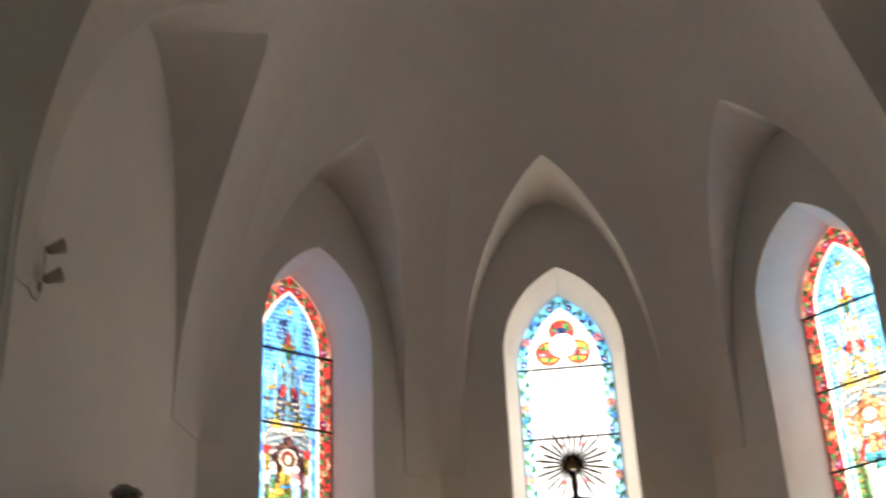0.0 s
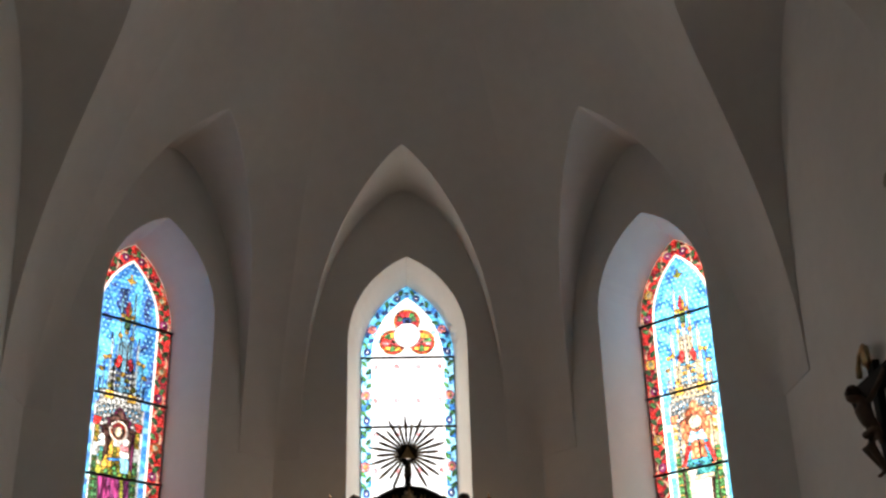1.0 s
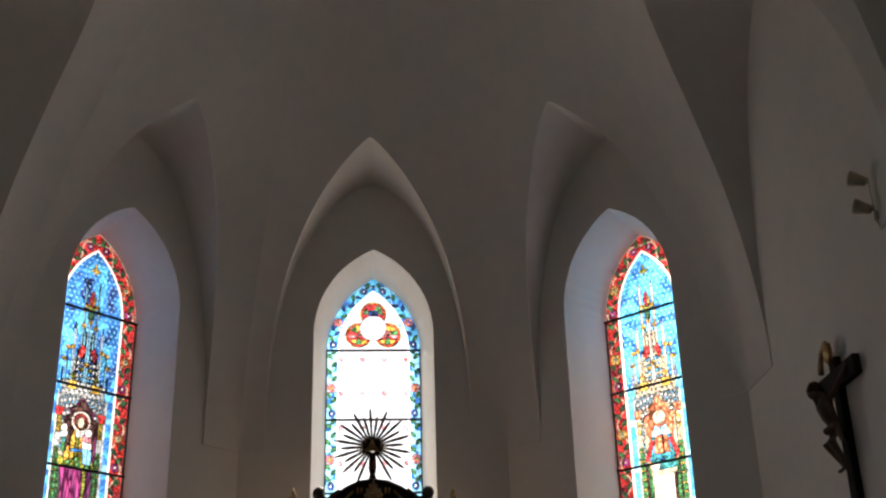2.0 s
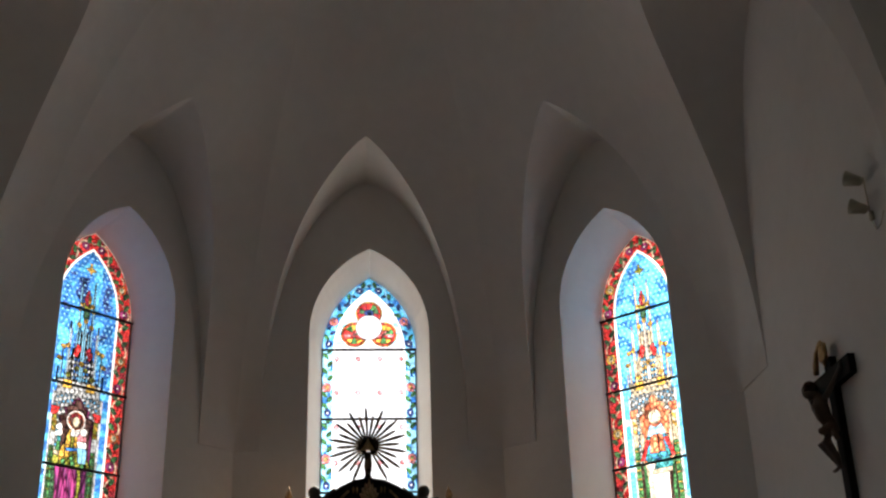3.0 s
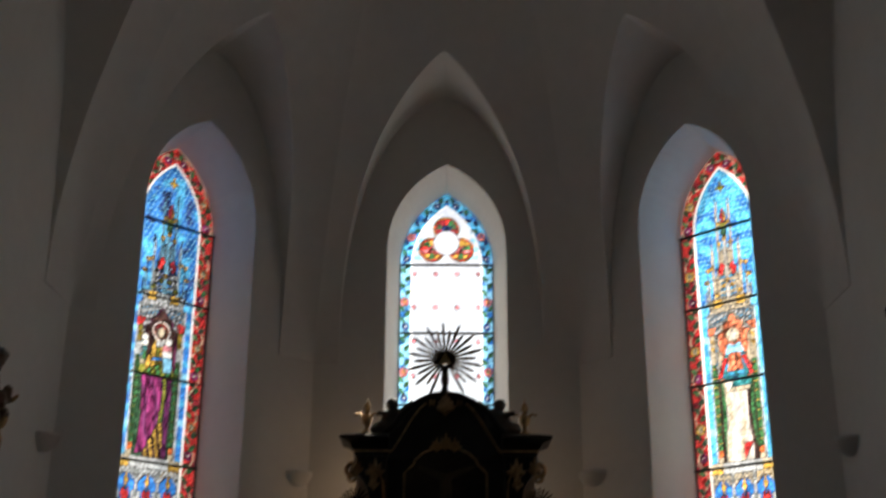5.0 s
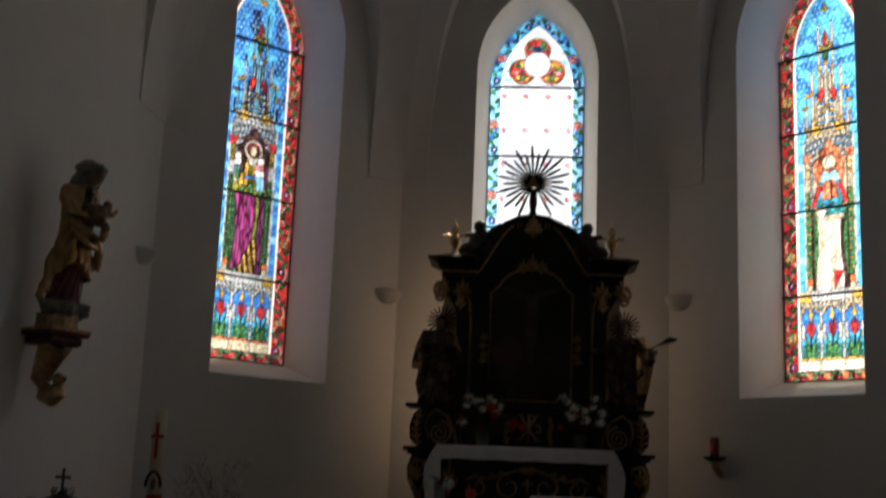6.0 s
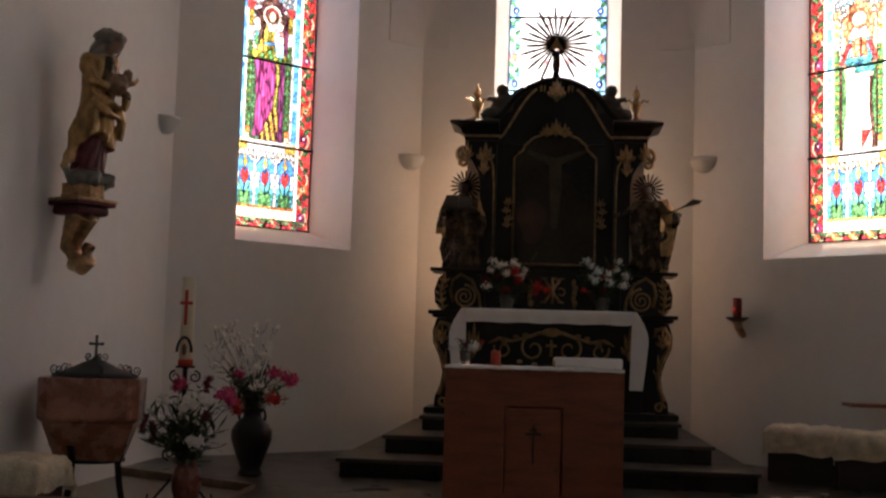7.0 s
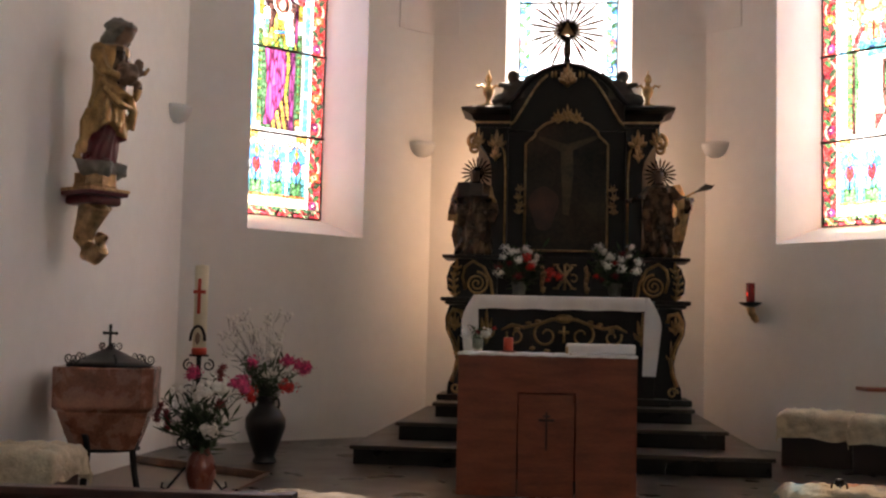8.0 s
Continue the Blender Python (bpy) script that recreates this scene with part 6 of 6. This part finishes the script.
    swag(bm, [(0.14, -0.14, 0.62), (0.20, -0.16, 0.50), (0.22, -0.12, 0.38)], 0.045, 5)
    swag(bm, [(0.05, -0.15, 0.56), (0.07, -0.16, 0.46), (0.09, -0.15, 0.38)], 0.03, 9)
    swag(bm, [(-0.08, -0.13, 0.56), (-0.09, -0.15, 0.46), (-0.08, -0.15, 0.38)], 0.03, 8)
    swag(bm, [(-0.13, 0.03, 0.50), (-0.19, 0.02, 0.38), (-0.19, 0.0, 0.27), (-0.25, -0.02, 0.20), (-0.28, -0.03, 0.12), (-0.21, -0.06, 0.05)], 0.045, 6)
    swag(bm, [(-0.12, 0.0, 0.40), (-0.15, 0.0, 0.27), (-0.18, -0.02, 0.16)], 0.06, 6)
    blob(bm, (0.05, -0.21, 0.77), (0.11, 0.10, 0.085), 3, 0.35, 4.0)                                    # the bundle
    blob(bm, (0.13, -0.25, 0.85), (0.048, 0.048, 0.055), 2, 0.2, 5.0)
    blob(bm, (0.15, -0.25, 0.66), (0.045, 0.045, 0.09), 2, 0.35, 7.0)
    tube(bm, [(0.12, -0.25, 0.78), (0.20, -0.27, 0.80), (0.24, -0.27, 0.84)], 0.026, 7, 0.7)
    bm = carve(bm, 0.011, 2)
    for f in bm.faces:
        c = f.calc_center_median()
        k = 0
        if c.z < 0.105:
            k = 2
        elif c.z < 0.335 + 0.042 * math.sin(3 * math.atan2(c.y, c.x) + 1) and c.x > -0.185 + 0.2 * (c.z - 0.2):
            k = 1
        elif (c - Vector((0.06, -0.23, 0.77))).length < 0.135 and c.y < -0.15:
            k = 3
        elif c.z > 1.0:
            k = 4 if c.x > 0.07 and c.z < 1.14 else 3 if c.y < -0.03 and c.z < 1.155 and abs(c.x - 0.03) < 0.09 else 2
        elif c.z > 0.66 and c.y < -0.02 and c.x > -0.06 and noise.noise(c * 7) > 0.0:
            k = 4
        f.material_index = k
    for v in bm.verts:
        f = min(1.0, max(0.0, (v.co.z - 0.93) / 0.2))
        v.co.x += 0.10 * max(0.0, v.co.z) + 0.11 * f * f * (3 - 2 * f) + 0.01
        v.co.z *= 1.01
    ob = part("madonna_statue", bm, mats, m=m @ Matrix.Translation((0, 0, 0.10)), smooth=True)
    tagged(ob, "gilded carved robed figure holding a bundle, on a wall console", "statue")


madonna()


def crucifix():
    c = thing("wall_crucifix", Matrix.Translation((3.797, 8.88, 3.0)) @ pose(0, 0, 0, 0, 0, -90), "dark wooden wall crucifix with a carved pale figure", "crucifix")
    part("upright", boxed(-0.065, 0.065, -0.06, 0.0, -0.75, 1.16, bevel=0.008), CROSSWOOD, c)
    part("crossbeam", boxed(-0.47, 0.43, -0.066, -0.004, 0.90, 1.06, bevel=0.008), CROSSWOOD, c)
    bm = bmesh.new()
    blob(bm, (-0.02, -0.07, 1.21), (0.07, 0.035, 0.10), 2, 0.5, 2)
    tube(bm, [(-0.12, -0.11, 1.06), (-0.08, -0.12, 1.12), (-0.08, -0.10, 1.22), (0.0, -0.09, 1.29), (0.05, -0.08, 1.25)], 0.027, 6, 0.7)
    tube(bm, [(0.04, -0.08, 1.13), (0.07, -0.09, 1.19), (0.05, -0.08, 1.27)], 0.026, 6, 0.7)
    part("title_scroll", bm, OLDGOLD, c, "gilt curled scroll", smooth=True)
    bm = bmesh.new()
    tube(bm, [(0.0, -0.17, 0.80), (0.0, -0.20, 0.70), (0.0, -0.17, 0.58), (0.0, -0.12, 0.49), (0.0, -0.12, 0.43)], 0.075, 12, [0.8, 1.1, 0.95, 0.78, 1.0])
    tube(bm, [(0.0, -0.18, 0.80), (-0.02, -0.24, 0.86)], 0.045, 8)
    blob(bm, (-0.03, -0.27, 0.87), (0.06, 0.07, 0.085), 2, 0.25, 5)
    blob(bm, (-0.035, -0.25, 0.90), (0.072, 0.075, 0.075), 2, 0.4, 9)
    tube(bm, [(-0.08, -0.24, 0.88), (-0.09, -0.25, 0.78)], 0.025, 7, 0.6)
    for s in (-1, 1):
        tube(bm, [(s * 0.08, -0.17, 0.77), (s * 0.19, -0.13, 0.87), (s * 0.33, -0.085, 0.985)], 0.034, 8, 0.7)
        blob(bm, (s * 0.34, -0.085, 1.0), (0.03, 0.025, 0.035), 1)
        tube(bm, [(s * 0.05, -0.12, 0.44), (s * 0.055, -0.21, 0.30), (s * 0.03, -0.12, 0.12), (s * 0.012, -0.10, 0.04), (s * 0.02, -0.16, -0.01)], 0.05, 9, [1.15, 0.95, 0.62, 0.5, 0.45])
    tube(bm, [(-0.09, -0.15, 0.47), (0.0, -0.21, 0.43), (0.10, -0.15, 0.47)], 0.045, 8)
    swag(bm, [(0.09, -0.14, 0.48), (0.12, -0.14, 0.38), (0.11, -0.12, 0.30)], 0.035, 2)
    for v in bm.verts:
        v.co = (v.co.x * 0.85, v.co.y * 0.88, 0.90 - (0.90 - v.co.z) * 0.74 if v.co.z < 0.9 else v.co.z)
    bm = carve(bm, 0.009, 2)
    for f in bm.faces:
        q = f.calc_center_median()
        f.material_index = 1 if q.z > 0.84 and q.y < -0.17 and (q.z > 0.875 or q.x < -0.05) else 0
    part("corpus_statue", bm, [OLDFLESH, CARVED], c, "carved pale painted figure", smooth=True)


crucifix()


def sconce(k, u, z):
    s = thing("wall_sconce", side(k) @ Matrix.Translation((u, 0, z)), "white half-bowl uplight sconce on the plaster wall", "wall lamp", "wall sconces")
    bm = bmesh.new()
    n, rows = 18, []
    for j in range(9):
        f = j / 8
        r = 0.17 * math.sin(0.5 * math.pi * (0.06 + 0.94 * f))
        rows.append([(r * math.cos(math.pi * i / n), -0.004 - r * math.sin(math.pi * i / n) * 0.95, 0.01 - 0.165 * math.cos(0.5 * math.pi * (0.06 + 0.94 * f))) for i in range(n + 1)])
    quads(bm, rows)
    bmesh.ops.solidify(bm, geom=bm.faces[:], thickness=-0.008)
    part("bowl", bm, SCONCE, s, smooth=True)
    part("back_plate", boxed(-0.06, 0.06, -0.012, 0.0, -0.1, 0.0, bevel=0.003), SCONCE, s)


sconce(90, 1.22, 3.24)
sconce(45, 1.40, 3.30)
sconce(-45, -1.40, 3.32)
sconce(-90, -1.22, 3.24)


def sanctuary_lamp():
    s = thing("sanctuary_lamp", side(-45) @ Matrix.Translation((-0.85, 0, 1.55)), "red glass sanctuary lamp on a small gilt bracket", "lamp")
    part("shelf", turned(bmesh.new(), [(0.05, -0.05), (0.09, -0.03), (0.12, -0.008), (0.122, 0.0), (0.05, 0.0)], 18, Matrix.Translation((0, -0.13, 0))), BLACKWOOD, s, smooth=True)
    bm = bmesh.new()
    tube(bm, [(0, y, z) for y, z in ((-0.13, -0.05), (-0.1, -0.12), (-0.04, -0.17), (-0.02, -0.2))], 0.045, 8, 0.7)
    blob(bm, (0, -0.06, -0.16), (0.05, 0.05, 0.045), 1, 0.3)
    part("bracket", bm, GOLD, s, smooth=True)
    part("lamp_glass", turned(bmesh.new(), [(0.045, 0.0), (0.048, 0.02), (0.048, 0.20), (0.045, 0.205)], 18, Matrix.Translation((0, -0.13, 0))), REDGLASS, s, smooth=True)
    bm = bmesh.new()
    blob(bm, (0.0, -0.185, 0.085), (0.011, 0.006, 0.022), 2)
    part("flame", bm, FLAME, s)


sanctuary_lamp()


def spots(m, flip):
    s = thing("spotlight_pair", m, "two small beige spotlights on a wall bracket", "spotlight", "wall spotlights")
    bm = bmesh.new()
    tube(bm, [(0, -0.03, 0.2), (0.01, -0.03, -0.2)], 0.008, 6)
    box(bm, -0.03, 0.03, -0.03, 0.0, -0.22, -0.14, 0.005)
    part("bracket", bm, SPOT, s)
    bm = bmesh.new()
    tube(bm, [(0.0, -0.02, -0.22), (flip * 0.05, -0.015, -0.33), (flip * 0.16, -0.012, -0.32), (flip * 0.26, -0.012, -0.24)], 0.006, 5)
    part("cable", bm, SPOT, s, smooth=True)
    for z in (0.16, -0.12):
        bm = bmesh.new()
        d = pose(0, -0.05, z, 65, 0, -flip * 35)
        tube(bm, [(0, -0.03, z), d @ Vector((0, 0, 0.03))], 0.012, 6)
        turned(bm, [(0.03, 0.0), (0.045, 0.02), (0.05, 0.06), (0.075, 0.17), (0.072, 0.17), (0.045, 0.07)], 16, d)
        part("lamp_head", bm, SPOT, s, smooth=True)


spots(Matrix.Translation((3.797, 7.72, 5.04)) @ pose(0, 0, 0, 0, 0, -90) @ Matrix.Diagonal((0.75, 0.75, 0.85, 1)), 1)
spots(Matrix.Translation((-3.711, 7.42, 4.84)) @ pose(0, 0, 0, 0, 0, 90) @ Matrix.Diagonal((0.75, 0.75, 0.85, 1)), -1)


# ---- seats, pew and small things ----
def fleece(bm, x0, x1, y0, y1, z, drop, seed):
    """A thick sheepskin laid over a box: a rounded top that rolls over the edges into uneven falls."""
    nx, ny, grid = 46, 36, []
    w, d, r = (x1 - x0) / 2 + 0.02, (y1 - y0) / 2 + 0.02, 0.085

    def over(s, half):
        """Along the skin from the middle: sideways and down."""
        a, flat = abs(s), half - r
        sg = 1 if s > 0 else -1
        if a <= flat:
            return sg * a, 0.0
        t = min((a - flat) / r, math.pi / 2)
        return sg * (flat + r * math.sin(t)), -r * (1 - math.cos(t)) - max(0.0, a - flat - r * math.pi / 2)

    for j in range(ny + 1):
        row = []
        for i in range(nx + 1):
            a, b = i / nx * 2 - 1, j / ny * 2 - 1
            edge = 1 + 0.14 * noise.noise(Vector((a * 2 + seed, b * 2, 1.0)))
            px, dx = over(a * (w + drop * 0.75) * edge, w)
            py, dy = over(b * (d + drop * 0.9) * edge, d)
            p = Vector((px, py, dx + dy))
            h = 0.022 * noise.noise(p * 8 + Vector((seed, 0, 0))) + 0.02 * noise.noise(p * 21 + Vector((seed, 5, 0))) + 0.012 * noise.noise(p * 50 + Vector((seed, 5, 3)))
            n = Vector((a ** 3 * (1 if dx < 0 else 0.1), b ** 3 * (1 if dy < 0 else 0.1), 1.0 if dx + dy > -0.05 else 0.15)).normalized()
            q = Vector(((x0 + x1) / 2 + px, (y0 + y1) / 2 + py, z + 0.085 + min(dx, dy) + 0.25 * max(dx, dy))) + n * h
            row.append(q)
        grid.append(row)
    quads(bm, grid)
    return bm


BENCHRED = material("dark_maroon_wood", (0.020, 0.007, 0.005), 0.45, spread=0.3, scale=5, bump=0.1)


def stool(x, y, turn, w, label, seed):
    s = thing("bench_seat", Matrix.Translation((x, y, 0)) @ pose(0, 0, 0, 0, 0, turn), "dark maroon wooden box seat", "seat", "sedilia seats")
    part("box_front", boxed(-w / 2, w / 2, -0.2, -0.175, 0.0, 0.39, bevel=0.004), BENCHRED, s)
    part("seat_board", boxed(-w / 2 - 0.01, w / 2 + 0.01, -0.21, 0.21, 0.391, 0.42, bevel=0.006), BENCHRED, s)
    for q in (-1, 1):
        part("side_board", boxed(*sorted((q * (w / 2 - 0.025), q * w / 2)), -0.174, 0.2, 0.0, 0.39, bevel=0.004), BENCHRED, s)
    m = Matrix.Translation((x, y, 0.421)) @ pose(0, 0, 0, 0, 0, turn)
    ob = part("sheepskin", fleece(bmesh.new(), -w / 2 - 0.02, w / 2 + 0.02, -0.22, 0.2, 0.0, 0.23, seed), FLEECE, m=m, smooth=True)
    tagged(ob, label, "sheepskin", "sheepskin covers")


stool(2.40, 11.28, -18, 0.62, "cream sheepskin draped over a box seat", 1.0)
stool(2.93, 10.74, -18, 0.66, "thick cream sheepskin over the nearer box seat", 5.0)
tb = thing("credence_table", Matrix.Translation((3.15, 11.33, 0)), "small reddish wooden credence table by the wall", "table")
part("tabletop", boxed(-0.36, 0.42, -0.2, 0.2, 0.70, 0.735, bevel=0.005), OAK, tb)
for q in (0.05, 0.34):
    part("leg", boxed(q, q + 0.06, -0.15, 0.15, 0.0, 0.699, bevel=0.004), GREYPAINT, tb)

stool_l = thing("bench_seat", Matrix.Translation((-3.42, 7.35, LOW)), "dark brown wooden box seat", "seat", "sedilia seats")
part("box_front", boxed(-0.26, 0.26, -0.25, 0.25, 0.0, 0.33, bevel=0.006), DARKOAK, stool_l)
ob = part("sheepskin", fleece(bmesh.new(), -0.28, 0.30, -0.27, 0.27, 0.0, 0.22, 8.0), FLEECE, m=Matrix.Translation((-3.42, 7.35, LOW + 0.331)), smooth=True)
tagged(ob, "cream sheepskin draped over the seat beside the font", "sheepskin", "sheepskin covers")

# a low seat with a fleece and a small iron candlestick in the sunlight
ls = thing("low_bench", Matrix.Translation((1.95, 7.75, 0)), "low dark wooden bench", "bench")
part("bench_board", boxed(-0.50, 0.75, -0.22, 0.20, 0.10, 0.135, bevel=0.006), DARKOAK, ls)
for x in (-0.42, 0.62):
    part("bench_leg", boxed(x, x + 0.05, -0.18, 0.16, 0.0, 0.099, bevel=0.004), DARKOAK, ls)
ob = part("sheepskin", fleece(bmesh.new(), -0.52, 0.35, -0.22, 0.2, 0.0, 0.06, 12.0), FLEECE, m=Matrix.Translation((1.95, 7.75, 0.136)), smooth=True)
tagged(ob, "cream sheepskin on the low bench in sunlight", "sheepskin", "sheepskin covers")
ic = thing("iron_candle_holder", Matrix.Translation((1.76, 7.68, 0.20)), "small black wrought iron holder on the sheepskin", "holder")
bm = bmesh.new()
for a in (0, 120, 240):
    c, s_ = math.cos(radians(a + 20)), math.sin(radians(a + 20))
    tube(bm, [(0.015 * c, 0.015 * s_, 0.045), (0.05 * c, 0.05 * s_, 0.05), (0.06 * c, 0.06 * s_, 0.0), (0.08 * c, 0.08 * s_, 0.0)], 0.007, 6)
part("feet", bm, IRON, ic, smooth=True)
part("cup", turned(bmesh.new(), [(0.02, 0.035), (0.03, 0.05), (0.03, 0.075), (0.02, 0.085), (0.01, 0.08)], 14), IRON, ic, smooth=True)

# pew front at the edge of the nave
pw = thing("pew_front", Matrix.Translation((-2.1, 5.6, 0)), "dark brown wooden pew front with a plain top rail", "pew")
part("top_rail", boxed(-1.4, 0.80, -0.06, 0.06, 0.30, 0.345, bevel=0.008), DARKOAK, pw)
part("panel", boxed(-1.38, 0.78, -0.02, 0.02, 0.0, 0.30, bevel=0.004), DARKOAK, pw)
part("end_post", boxed(0.775, 0.85, -0.07, 0.07, 0.0, 0.352, bevel=0.008), DARKOAK, pw)
